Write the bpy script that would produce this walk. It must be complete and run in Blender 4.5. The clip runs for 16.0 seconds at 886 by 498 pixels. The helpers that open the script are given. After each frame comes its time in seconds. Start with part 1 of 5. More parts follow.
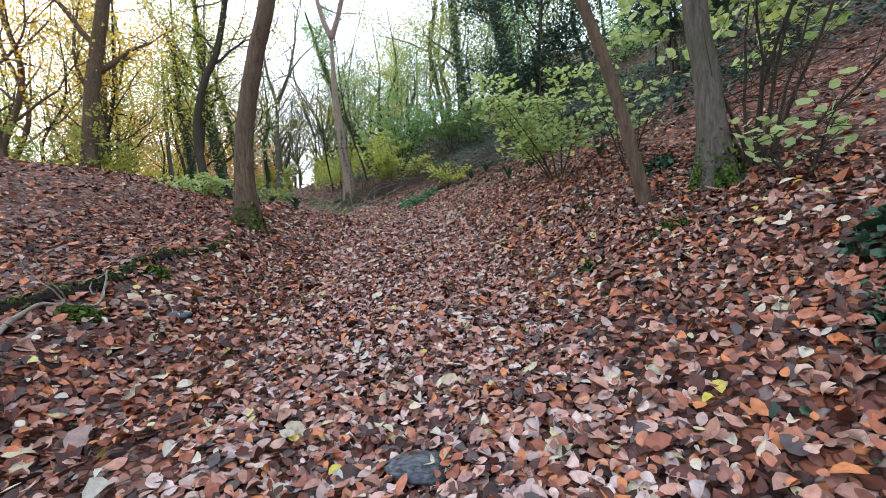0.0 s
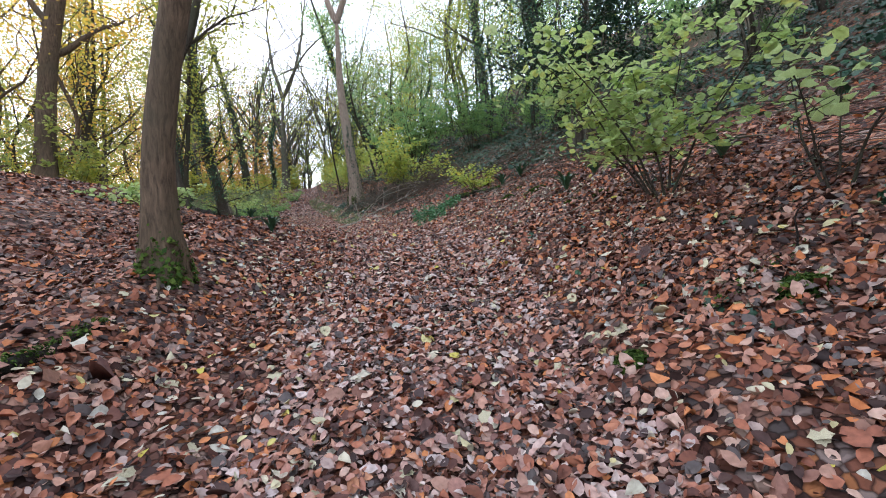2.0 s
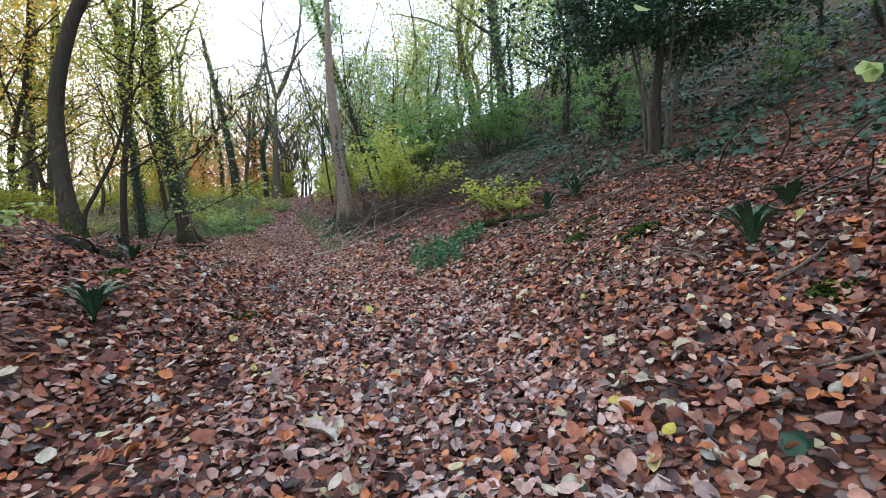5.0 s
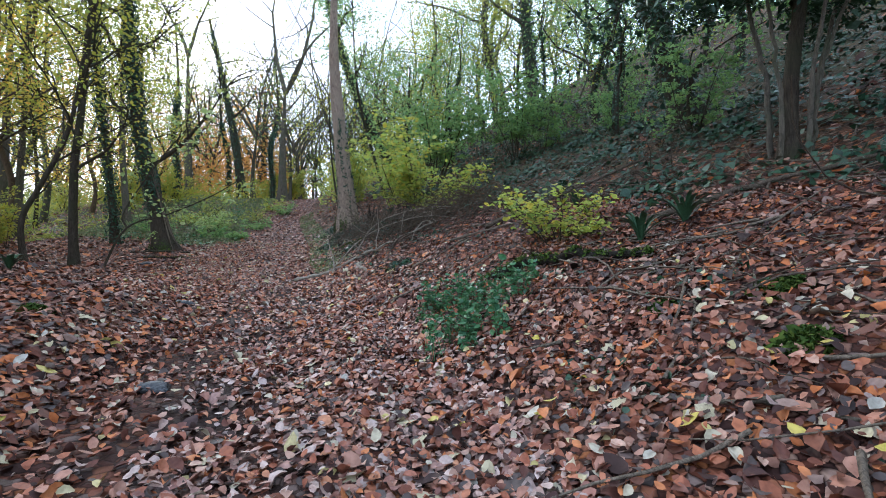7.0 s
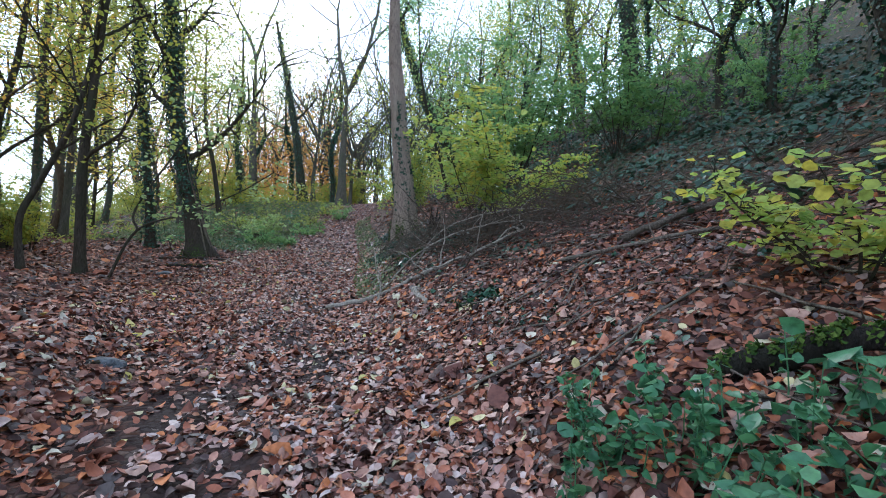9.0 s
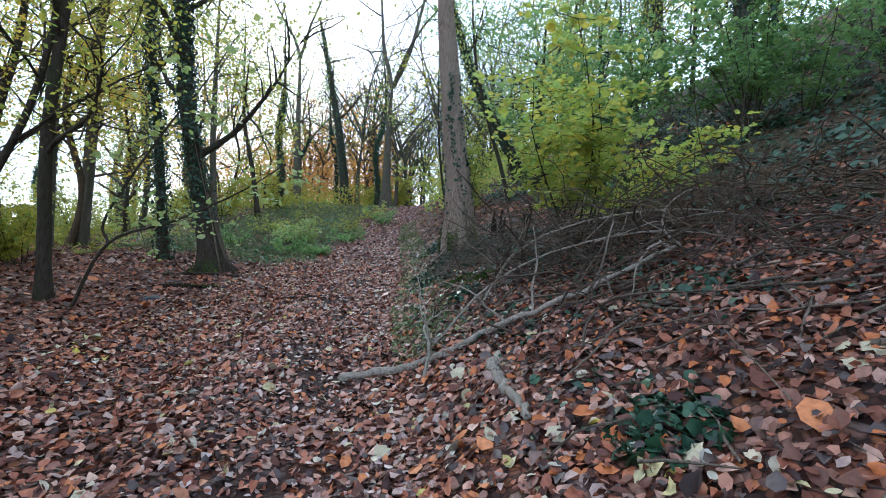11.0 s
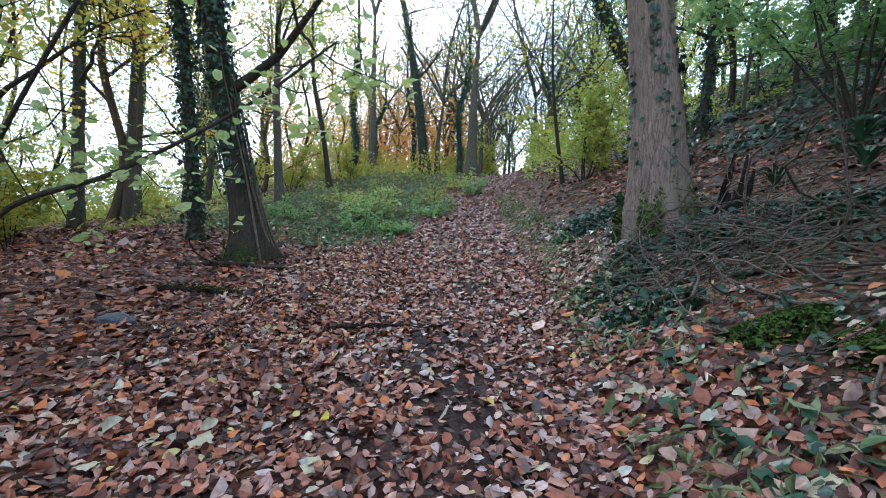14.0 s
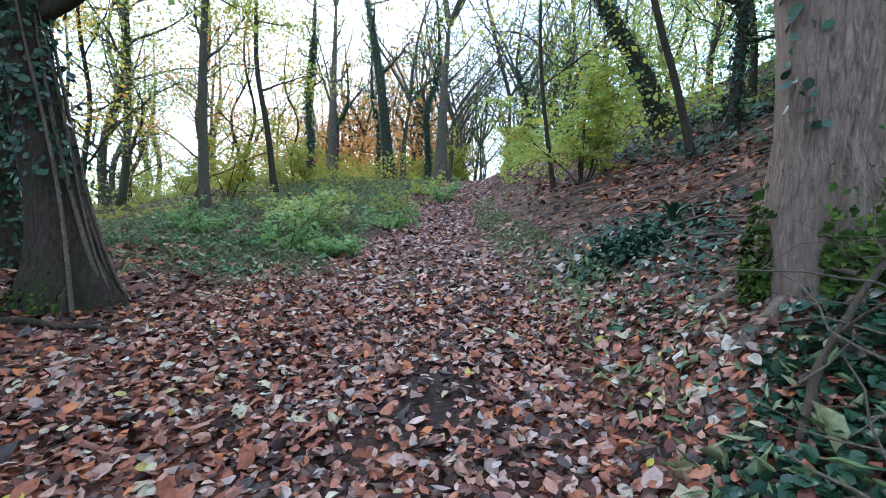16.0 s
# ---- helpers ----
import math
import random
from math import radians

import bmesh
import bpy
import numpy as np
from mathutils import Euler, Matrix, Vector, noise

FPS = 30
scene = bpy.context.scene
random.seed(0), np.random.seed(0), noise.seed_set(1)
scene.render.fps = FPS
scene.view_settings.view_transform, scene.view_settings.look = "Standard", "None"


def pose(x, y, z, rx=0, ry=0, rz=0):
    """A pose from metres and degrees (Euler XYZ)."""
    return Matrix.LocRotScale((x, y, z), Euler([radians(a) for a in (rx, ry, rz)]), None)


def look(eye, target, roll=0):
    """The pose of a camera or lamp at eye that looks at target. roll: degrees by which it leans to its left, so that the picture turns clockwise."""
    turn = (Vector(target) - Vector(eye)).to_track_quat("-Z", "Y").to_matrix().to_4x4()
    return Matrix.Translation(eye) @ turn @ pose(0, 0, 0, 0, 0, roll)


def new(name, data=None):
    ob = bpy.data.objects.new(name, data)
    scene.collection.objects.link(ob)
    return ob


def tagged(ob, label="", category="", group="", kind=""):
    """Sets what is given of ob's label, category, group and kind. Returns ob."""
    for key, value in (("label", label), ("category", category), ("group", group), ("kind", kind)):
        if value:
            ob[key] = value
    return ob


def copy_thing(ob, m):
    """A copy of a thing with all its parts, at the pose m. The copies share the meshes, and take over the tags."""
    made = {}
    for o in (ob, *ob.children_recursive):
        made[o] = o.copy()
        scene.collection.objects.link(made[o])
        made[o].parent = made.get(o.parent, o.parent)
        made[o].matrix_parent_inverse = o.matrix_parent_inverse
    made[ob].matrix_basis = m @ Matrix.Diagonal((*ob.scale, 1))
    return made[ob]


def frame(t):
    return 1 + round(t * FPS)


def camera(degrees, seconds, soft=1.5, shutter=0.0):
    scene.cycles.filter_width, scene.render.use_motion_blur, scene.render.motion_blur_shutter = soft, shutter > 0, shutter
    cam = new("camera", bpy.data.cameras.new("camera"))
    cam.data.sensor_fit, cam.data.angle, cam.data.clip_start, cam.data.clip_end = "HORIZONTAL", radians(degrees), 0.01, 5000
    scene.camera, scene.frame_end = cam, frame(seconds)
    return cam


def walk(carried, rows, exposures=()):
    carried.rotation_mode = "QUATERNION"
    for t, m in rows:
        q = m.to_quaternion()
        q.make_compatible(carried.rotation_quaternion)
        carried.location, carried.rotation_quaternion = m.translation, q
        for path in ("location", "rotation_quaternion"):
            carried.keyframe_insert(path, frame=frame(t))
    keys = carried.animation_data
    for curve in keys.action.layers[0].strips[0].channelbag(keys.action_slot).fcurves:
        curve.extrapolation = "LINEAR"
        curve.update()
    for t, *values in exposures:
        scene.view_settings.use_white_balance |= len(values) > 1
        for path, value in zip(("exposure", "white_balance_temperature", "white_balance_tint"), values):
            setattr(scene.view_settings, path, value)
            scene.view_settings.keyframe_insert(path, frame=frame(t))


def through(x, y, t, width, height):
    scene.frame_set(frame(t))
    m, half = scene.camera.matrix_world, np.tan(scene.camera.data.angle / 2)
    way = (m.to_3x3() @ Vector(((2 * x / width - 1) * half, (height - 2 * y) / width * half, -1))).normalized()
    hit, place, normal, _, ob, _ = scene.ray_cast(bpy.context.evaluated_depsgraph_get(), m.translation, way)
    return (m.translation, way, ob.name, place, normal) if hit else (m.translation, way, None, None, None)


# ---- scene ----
cam = camera(89.2, 16.0, soft=1.0)
PATH = [
    (0, (0.941, 0.72, 0.13), (0.823, 2.717, 0.118), -2.5),
    (0.5, (0.876, 1.4, 0.256), (0.749, 3.395, 0.245), -2.4),
    (1, (0.787, 2.077, 0.401), (0.637, 4.072, 0.389), -2.1),
    (1.5, (0.699, 2.732, 0.581), (0.54, 4.726, 0.562), -2.3),
    (2, (0.527, 3.39, 0.748), (0.354, 5.382, 0.728), -2.3),
    (2.5, (0.431, 4.088, 0.89), (0.267, 6.082, 0.873), -2.2),
    (3, (0.342, 4.729, 0.971), (0.175, 6.722, 0.959), -2.0),
    (3.5, (0.285, 5.276, 1.026), (0.122, 7.269, 1.022), -1.7),
    (4, (0.171, 5.899, 1.221), (-0.004, 7.891, 1.208), -1.8),
    (4.2, (0.148, 6.167, 1.245), (-0.029, 8.159, 1.24), -1.7),
    (6.3, (-0.136, 8.891, 1.861), (-0.358, 10.878, 1.888), 0.4),
    (6.5, (-0.188, 9.161, 1.859), (-0.417, 11.148, 1.889), 0.5),
    (7, (-0.33, 9.849, 1.948), (-0.577, 11.834, 1.988), 0.9),
    (7.5, (-0.521, 10.518, 2.049), (-0.866, 12.487, 2.105), 1.2),
    (8, (-0.705, 11.218, 2.092), (-1.114, 13.174, 2.16), 1.8),
    (8.5, (-0.945, 11.931, 2.106), (-1.392, 13.879, 2.178), 2.1),
    (9, (-1.174, 12.6, 2.146), (-1.681, 14.533, 2.214), 2.6),
    (9.2, (-1.293, 12.841, 2.153), (-1.813, 14.77, 2.231), 2.5),
    (11.3, (-2.423, 15.466, 2.497), (-3.158, 17.325, 2.555), 2.6),
    (11.5, (-2.562, 15.705, 2.482), (-3.319, 17.556, 2.532), 2.5),
    (12, (-2.974, 16.271, 2.559), (-3.834, 18.076, 2.589), 3.0),
    (12.5, (-3.405, 16.844, 2.575), (-4.328, 18.618, 2.598), 2.8),
    (13, (-3.867, 17.329, 2.572), (-4.867, 19.061, 2.558), 2.8),
    (13.5, (-4.296, 17.799, 2.545), (-5.302, 19.527, 2.5), 3.2),
    (14, (-4.699, 18.312, 2.621), (-5.691, 20.048, 2.557), 3.2),
    (14.5, (-4.97, 18.914, 2.688), (-5.888, 20.691, 2.634), 3.1),
    (15, (-5.304, 19.564, 2.754), (-6.179, 21.362, 2.71), 3.0),
    (15.5, (-5.598, 20.213, 2.83), (-6.461, 22.017, 2.802), 3.6),
    (16, (-5.948, 20.816, 2.829), (-6.821, 22.615, 2.81), 3.3),
]
walk(cam, [(t, look(eye, target, roll)) for t, eye, target, roll in PATH], [(0, 0.76, 6200, 12), (4, 0.73, 6150, 12), (7, 0.6, 5700, 9), (9, 0.58, 5350, 8), (12.5, 0.62, 5550, 8), (16, 0.92, 5200, 8)])

# ---- sky and light: bright thin overcast, the sun low behind cloud ahead and to the side ----
world = bpy.data.worlds.new("sky")
scene.world = world
world.use_nodes = True
wn, wl = world.node_tree.nodes, world.node_tree.links
wn.clear()
sky = wn.new("ShaderNodeTexSky")
sky.sky_type = "NISHITA"
sky.sun_disc = False
sky.sun_elevation = radians(24)
sky.sun_rotation = radians(-40)
sky.dust_density = 1.5
sky.air_density = 1.2
haze = wn.new("ShaderNodeMixRGB")
haze.inputs[0].default_value = 0.75
haze.inputs[2].default_value = (9.3, 10.4, 12.5, 1)
bg = wn.new("ShaderNodeBackground")
bg.inputs[1].default_value = 0.15
wout = wn.new("ShaderNodeOutputWorld")
wl.new(sky.outputs[0], haze.inputs[1])
wl.new(haze.outputs[0], bg.inputs[0])
wl.new(bg.outputs[0], wout.inputs[0])
sun_data = bpy.data.lights.new("sun", "SUN")
sun_data.energy, sun_data.angle, sun_data.color = 1.5, radians(12), (1.0, 0.93, 0.82)
sun = new("sun", sun_data)
sun.matrix_world = look((-30, 36, 24), (0, 0, 0))


# ---- materials ----
def nodes_of(name, rough=0.7):
    m = bpy.data.materials.new(name)
    m.use_nodes = True
    n, l = m.node_tree.nodes, m.node_tree.links
    b = n["Principled BSDF"]
    b.inputs["Roughness"].default_value = rough
    b.inputs["Specular IOR Level"].default_value = 0.12
    return m, n, l, b


def ramp_node(n, stops, constant=False):
    r = n.new("ShaderNodeValToRGB")
    e = r.color_ramp.elements
    while len(e) < len(stops):
        e.new(0.5)
    for k, (p, c) in enumerate(stops):
        e[k].position, e[k].color = p, (*c, 1)
    if constant:
        r.color_ramp.interpolation = "CONSTANT"
    return r


def leaf_material(name, colours, rough=0.55, through=0.0, spec=0.35, distinct=False):
    """Leaves, each one with its own colour out of the list, veined and spotted."""
    m, n, l, b = nodes_of(name, rough)
    geo = n.new("ShaderNodeNewGeometry")
    r = ramp_node(n, [(k / max(1, len(colours) - (0 if distinct else 1)), c) for k, c in enumerate(colours)], distinct)
    l.new(geo.outputs["Random Per Island"], r.inputs[0])
    tc = n.new("ShaderNodeTexCoord")
    no = n.new("ShaderNodeTexNoise")
    no.inputs["Scale"].default_value = 38
    no.inputs["Detail"].default_value = 4
    l.new(tc.outputs["Object"], no.inputs["Vector"])
    r2 = ramp_node(n, [(0.3, (0.62, 0.58, 0.56)), (0.62, (1.12, 1.1, 1.08))])
    l.new(no.outputs[0], r2.inputs[0])
    mul = n.new("ShaderNodeMixRGB")
    mul.blend_type = "MULTIPLY"
    mul.inputs[0].default_value = 0.75
    l.new(r.outputs[0], mul.inputs[1])
    l.new(r2.outputs[0], mul.inputs[2])
    l.new(mul.outputs[0], b.inputs["Base Color"])
    b.inputs["Specular IOR Level"].default_value = spec
    bump = n.new("ShaderNodeBump")
    bump.inputs["Strength"].default_value = 0.35
    bump.inputs["Distance"].default_value = 0.01
    l.new(no.outputs[0], bump.inputs["Height"])
    l.new(bump.outputs[0], b.inputs["Normal"])
    if through:
        tr = n.new("ShaderNodeBsdfTranslucent")
        mix = n.new("ShaderNodeMixShader")
        mix.inputs[0].default_value = through
        l.new(mul.outputs[0], tr.inputs[0])
        l.new(b.outputs[0], mix.inputs[1])
        l.new(tr.outputs[0], mix.inputs[2])
        l.new(mix.outputs[0], n["Material Output"].inputs[0])
    return m


def bark_material(name, dark, light, tint, scale=1.0, grooves=0.6):
    m, n, l, b = nodes_of(name, 0.85)
    tc = n.new("ShaderNodeTexCoord")
    mp = n.new("ShaderNodeMapping")
    mp.inputs["Scale"].default_value = (9 * scale, 9 * scale, 1.6 * scale)
    l.new(tc.outputs["Object"], mp.inputs[0])
    no = n.new("ShaderNodeTexNoise")
    no.inputs["Scale"].default_value = 3.5
    no.inputs["Detail"].default_value = 8
    no.inputs["Roughness"].default_value = 0.68
    no.inputs["Distortion"].default_value = 0.8
    l.new(mp.outputs[0], no.inputs["Vector"])
    big = n.new("ShaderNodeTexNoise")
    big.inputs["Scale"].default_value = 1.7
    big.inputs["Detail"].default_value = 4
    l.new(tc.outputs["Object"], big.inputs["Vector"])
    r = ramp_node(n, [(0.32, dark), (0.68, light)])
    l.new(no.outputs[0], r.inputs[0])
    r2 = ramp_node(n, [(0.45, (0, 0, 0)), (0.72, (1, 1, 1))])
    l.new(big.outputs[0], r2.inputs[0])
    mix = n.new("ShaderNodeMixRGB")
    mix.inputs[2].default_value = (*tint, 1)
    l.new(r2.outputs[0], mix.inputs[0])
    l.new(r.outputs[0], mix.inputs[1])
    l.new(mix.outputs[0], b.inputs["Base Color"])
    bump = n.new("ShaderNodeBump")
    bump.inputs["Strength"].default_value = grooves
    bump.inputs["Distance"].default_value = 0.07
    l.new(no.outputs[0], bump.inputs["Height"])
    l.new(bump.outputs[0], b.inputs["Normal"])
    return m


LITTER = [(0.0394, 0.0192, 0.015), (0.149, 0.0512, 0.0299), (0.293, 0.101, 0.0549), (0.423, 0.22, 0.154), (0.0907, 0.0352, 0.0249), (0.477, 0.308, 0.234), (0.489, 0.182, 0.0686), (0.0591, 0.0272, 0.0216),
          (0.347, 0.248, 0.211), (0.325, 0.116, 0.064), (0.126, 0.048, 0.0332), (0.391, 0.154, 0.0857), (0.25, 0.088, 0.0514), (0.085, 0.066, 0.06), (0.227, 0.105, 0.0743), (0.325, 0.176, 0.126)]
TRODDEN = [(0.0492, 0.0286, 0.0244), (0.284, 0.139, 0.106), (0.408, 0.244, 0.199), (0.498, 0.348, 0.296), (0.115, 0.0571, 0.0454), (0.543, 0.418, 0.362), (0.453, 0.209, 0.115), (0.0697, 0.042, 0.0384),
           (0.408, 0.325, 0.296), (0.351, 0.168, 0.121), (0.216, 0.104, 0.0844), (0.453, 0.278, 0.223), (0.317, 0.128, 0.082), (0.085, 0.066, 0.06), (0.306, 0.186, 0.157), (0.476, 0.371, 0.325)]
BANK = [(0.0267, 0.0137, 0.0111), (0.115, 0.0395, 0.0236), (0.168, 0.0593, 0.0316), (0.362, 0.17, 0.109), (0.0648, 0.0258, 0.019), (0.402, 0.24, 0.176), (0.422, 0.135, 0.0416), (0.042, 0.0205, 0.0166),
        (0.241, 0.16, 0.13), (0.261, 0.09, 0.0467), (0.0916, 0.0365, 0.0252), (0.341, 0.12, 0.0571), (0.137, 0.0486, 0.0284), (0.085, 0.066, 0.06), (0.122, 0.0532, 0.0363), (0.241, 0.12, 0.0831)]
M_LITTER = leaf_material("fallen_leaf", LITTER, 0.55, 0.0, 0.22, True)
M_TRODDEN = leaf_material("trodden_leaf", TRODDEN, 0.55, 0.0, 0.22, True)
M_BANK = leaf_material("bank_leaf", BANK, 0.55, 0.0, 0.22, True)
M_PALE = leaf_material("pale_fallen_leaf", [(0.44, 0.36, 0.04), (0.42, 0.38, 0.29), (0.5, 0.43, 0.3), (0.38, 0.36, 0.31), (0.48, 0.4, 0.18)], 0.55)
M_HAZEL = leaf_material("hazel_leaf", [(0.3, 0.43, 0.13), (0.4, 0.53, 0.18), (0.5, 0.6, 0.28), (0.34, 0.48, 0.16), (0.55, 0.58, 0.18)], 0.45, 0.55)
M_YELLOW = leaf_material("yellowing_leaf", [(0.42, 0.45, 0.07), (0.52, 0.5, 0.07), (0.32, 0.43, 0.09), (0.6, 0.48, 0.07), (0.26, 0.4, 0.09)], 0.5, 0.66)
M_GOLD = leaf_material("golden_leaf", [(0.85, 0.55, 0.07), (0.86, 0.46, 0.1), (0.75, 0.62, 0.12), (0.88, 0.62, 0.08), (0.6, 0.58, 0.12)], 0.5, 0.75)
M_ORANGE = leaf_material("orange_leaf", [(0.84, 0.4, 0.1), (0.78, 0.44, 0.12), (0.7, 0.32, 0.09), (0.82, 0.54, 0.16)], 0.5, 0.75)
M_HAZY = leaf_material("turning_hazel_leaf", [(0.36, 0.48, 0.09), (0.5, 0.55, 0.1), (0.3, 0.46, 0.13), (0.62, 0.53, 0.08), (0.42, 0.54, 0.17)], 0.45, 0.62)
M_GREEN = leaf_material("green_leaf", [(0.18, 0.33, 0.13), (0.25, 0.42, 0.15), (0.33, 0.47, 0.15), (0.2, 0.36, 0.16)], 0.5, 0.62)
M_OLIVE = leaf_material("olive_leaf", [(0.34, 0.4, 0.1), (0.44, 0.45, 0.12), (0.26, 0.36, 0.1), (0.54, 0.5, 0.1)], 0.5, 0.66)
M_IVY = leaf_material("ivy_leaf", [(0.013, 0.04, 0.02), (0.022, 0.065, 0.03), (0.04, 0.095, 0.045), (0.018, 0.055, 0.035)], 0.4, 0.05, 0.35)
M_NETTLE = leaf_material("nettle_leaf", [(0.045, 0.14, 0.065), (0.07, 0.19, 0.08), (0.12, 0.26, 0.1)], 0.38, 0.25)
M_MOSS = leaf_material("moss_tuft", [(0.02, 0.045, 0.01), (0.05, 0.085, 0.015), (0.095, 0.135, 0.025)], 0.9, 0.0, 0.1)
M_GRASS = leaf_material("grass_blade", [(0.11, 0.18, 0.065), (0.19, 0.24, 0.1), (0.28, 0.28, 0.15), (0.14, 0.21, 0.08)], 0.6, 0.2)
M_BARK = bark_material("smooth_brown_bark", (0.045, 0.031, 0.02), (0.18, 0.122, 0.076), (0.09, 0.072, 0.044))
M_BARK_B = bark_material("furrowed_tan_bark", (0.12, 0.088, 0.066), (0.53, 0.4, 0.305), (0.38, 0.3, 0.225), 1.5, 1.0)
M_BARK_D = bark_material("dark_bark", (0.02, 0.017, 0.013), (0.085, 0.066, 0.046), (0.042, 0.046, 0.024))
M_BARK_G = bark_material("grey_bark", (0.045, 0.04, 0.032), (0.17, 0.145, 0.11), (0.08, 0.085, 0.05))
M_TWIG = bark_material("dead_twig", (0.035, 0.027, 0.02), (0.17, 0.13, 0.095), (0.075, 0.062, 0.042), 2.0)
M_LOG = bark_material("pale_dead_wood", (0.16, 0.13, 0.1), (0.44, 0.38, 0.3), (0.26, 0.23, 0.18), 2.0)
M_STICK = bark_material("grey_brown_stick", (0.06, 0.048, 0.036), (0.27, 0.215, 0.16), (0.11, 0.095, 0.07), 2.0)
M_ROT = bark_material("rotten_wood", (0.012, 0.01, 0.008), (0.06, 0.045, 0.035), (0.03, 0.03, 0.02), 2.0, 1.0)

# stone
M_STONE, n, l, b = nodes_of("wet_stone", 0.5)
no = n.new("ShaderNodeTexNoise")
no.inputs["Scale"].default_value = 12
no.inputs["Detail"].default_value = 8
r = ramp_node(n, [(0.35, (0.03, 0.033, 0.036)), (0.7, (0.12, 0.125, 0.13))])
l.new(no.outputs[0], r.inputs[0])
l.new(r.outputs[0], b.inputs["Base Color"])

# woodland floor: decaying leaves and soil, greener where the attribute says plants grow
M_GROUND, n, l, b = nodes_of("leaf_litter_soil", 0.75)
tc = n.new("ShaderNodeTexCoord")
warp = n.new("ShaderNodeTexNoise")
warp.inputs["Scale"].default_value = 9
warp.inputs["Detail"].default_value = 3
l.new(tc.outputs["Object"], warp.inputs["Vector"])
add = n.new("ShaderNodeMixRGB")
add.blend_type = "ADD"
add.inputs[0].default_value = 0.06
l.new(tc.outputs["Object"], add.inputs[1])
l.new(warp.outputs["Color"], add.inputs[2])
cells = n.new("ShaderNodeTexVoronoi")
cells.inputs["Scale"].default_value = 19
l.new(add.outputs[0], cells.inputs["Vector"])
edge = n.new("ShaderNodeTexVoronoi")
edge.feature = "DISTANCE_TO_EDGE"
edge.inputs["Scale"].default_value = 19
l.new(add.outputs[0], edge.inputs["Vector"])
sep = n.new("ShaderNodeSeparateColor")
l.new(cells.outputs["Color"], sep.inputs[0])
lr = ramp_node(n, [(k / 16, c) for k, c in enumerate(LITTER)], True)
l.new(sep.outputs[0], lr.inputs[0])
er = ramp_node(n, [(0.0, (0.14, 0.12, 0.11)), (0.14, (0.7, 0.7, 0.7))])
l.new(edge.outputs["Distance"], er.inputs[0])
mul = n.new("ShaderNodeMixRGB")
mul.blend_type = "MULTIPLY"
mul.inputs[0].default_value = 1
l.new(lr.outputs[0], mul.inputs[1])
l.new(er.outputs[0], mul.inputs[2])
patch = n.new("ShaderNodeTexNoise")
patch.inputs["Scale"].default_value = 0.9
patch.inputs["Detail"].default_value = 5
l.new(tc.outputs["Object"], patch.inputs["Vector"])
pr = ramp_node(n, [(0.4, (0, 0, 0)), (0.75, (0.8, 0.8, 0.8))])
l.new(patch.outputs[0], pr.inputs[0])
soil = n.new("ShaderNodeMixRGB")
soil.inputs[2].default_value = (0.035, 0.021, 0.016, 1)
l.new(pr.outputs[0], soil.inputs[0])
l.new(mul.outputs[0], soil.inputs[1])
att = n.new("ShaderNodeAttribute")
att.attribute_name = "green"
gn = n.new("ShaderNodeTexNoise")
gn.inputs["Scale"].default_value = 14
gn.inputs["Detail"].default_value = 6
l.new(tc.outputs["Object"], gn.inputs["Vector"])
gr = ramp_node(n, [(0.3, (0.03, 0.042, 0.02)), (0.55, (0.062, 0.072, 0.032)), (0.75, (0.1, 0.072, 0.045))])
l.new(gn.outputs[0], gr.inputs[0])
green = n.new("ShaderNodeMixRGB")
l.new(att.outputs["Fac"], green.inputs[0])
mud = n.new("ShaderNodeAttribute")
mud.attribute_name = "mud"
muddy = n.new("ShaderNodeMixRGB")
muddy.inputs[2].default_value = (0.03, 0.019, 0.016, 1)
l.new(mud.outputs["Fac"], muddy.inputs[0])
l.new(soil.outputs[0], muddy.inputs[1])
l.new(muddy.outputs[0], green.inputs[1])
l.new(gr.outputs[0], green.inputs[2])
l.new(green.outputs[0], b.inputs["Base Color"])
bump = n.new("ShaderNodeBump")
bump.inputs["Strength"].default_value = 0.8
bump.inputs["Distance"].default_value = 0.03
l.new(edge.outputs["Distance"], bump.inputs["Height"])
l.new(bump.outputs[0], b.inputs["Normal"])

# ---- the lie of the land ----
PY = [-40, -12, 0, 5, 10, 15, 18, 20.8, 23.5, 27, 32, 38, 42.5, 52, 75, 140, 400]
PX = [4, 2, 1.0, 0.3, -0.4, -2.3, -4.5, -6.0, -7.1, -8.9, -11.5, -13.8, -15.3, -18, -24, -40, -60]
PZ = [-7, -3, -1.15, -0.3, 0.8, 1.2, 1.36, 1.7, 2.05, 2.6, 3.55, 5.2, 6.3, 6.7, 7.5, 9, 9]
UR = [0, 0.8, 1.5, 2.3, 3.2, 5.3, 6.3, 8.7, 11.5, 16, 24, 34, 60, 400]
DR = [0, 0.03, 0.3, 0.63, 0.93, 1.6, 2.02, 3.05, 4.1, 6.3, 10.5, 13, 13, 13]
UL = [-400, -80, -40, -25, -14, -9, -6, -3.7, -2.4, -1.5, 0]
DL = [0, 0, 1.2, 1.8, 1.9, 1.75, 1.25, 0.46, 0.40, 0, 0]
UF = [-400, -80, -40, -25, -14, -7, -4, 0]
DF = [-7, -6, -4, -1.2, 0.2, 0.25, 0.02, 0]


def ease(a, b, v):
    t = np.clip((v - a) / (b - a), 0, 1)
    return t * t * (3 - 2 * t)


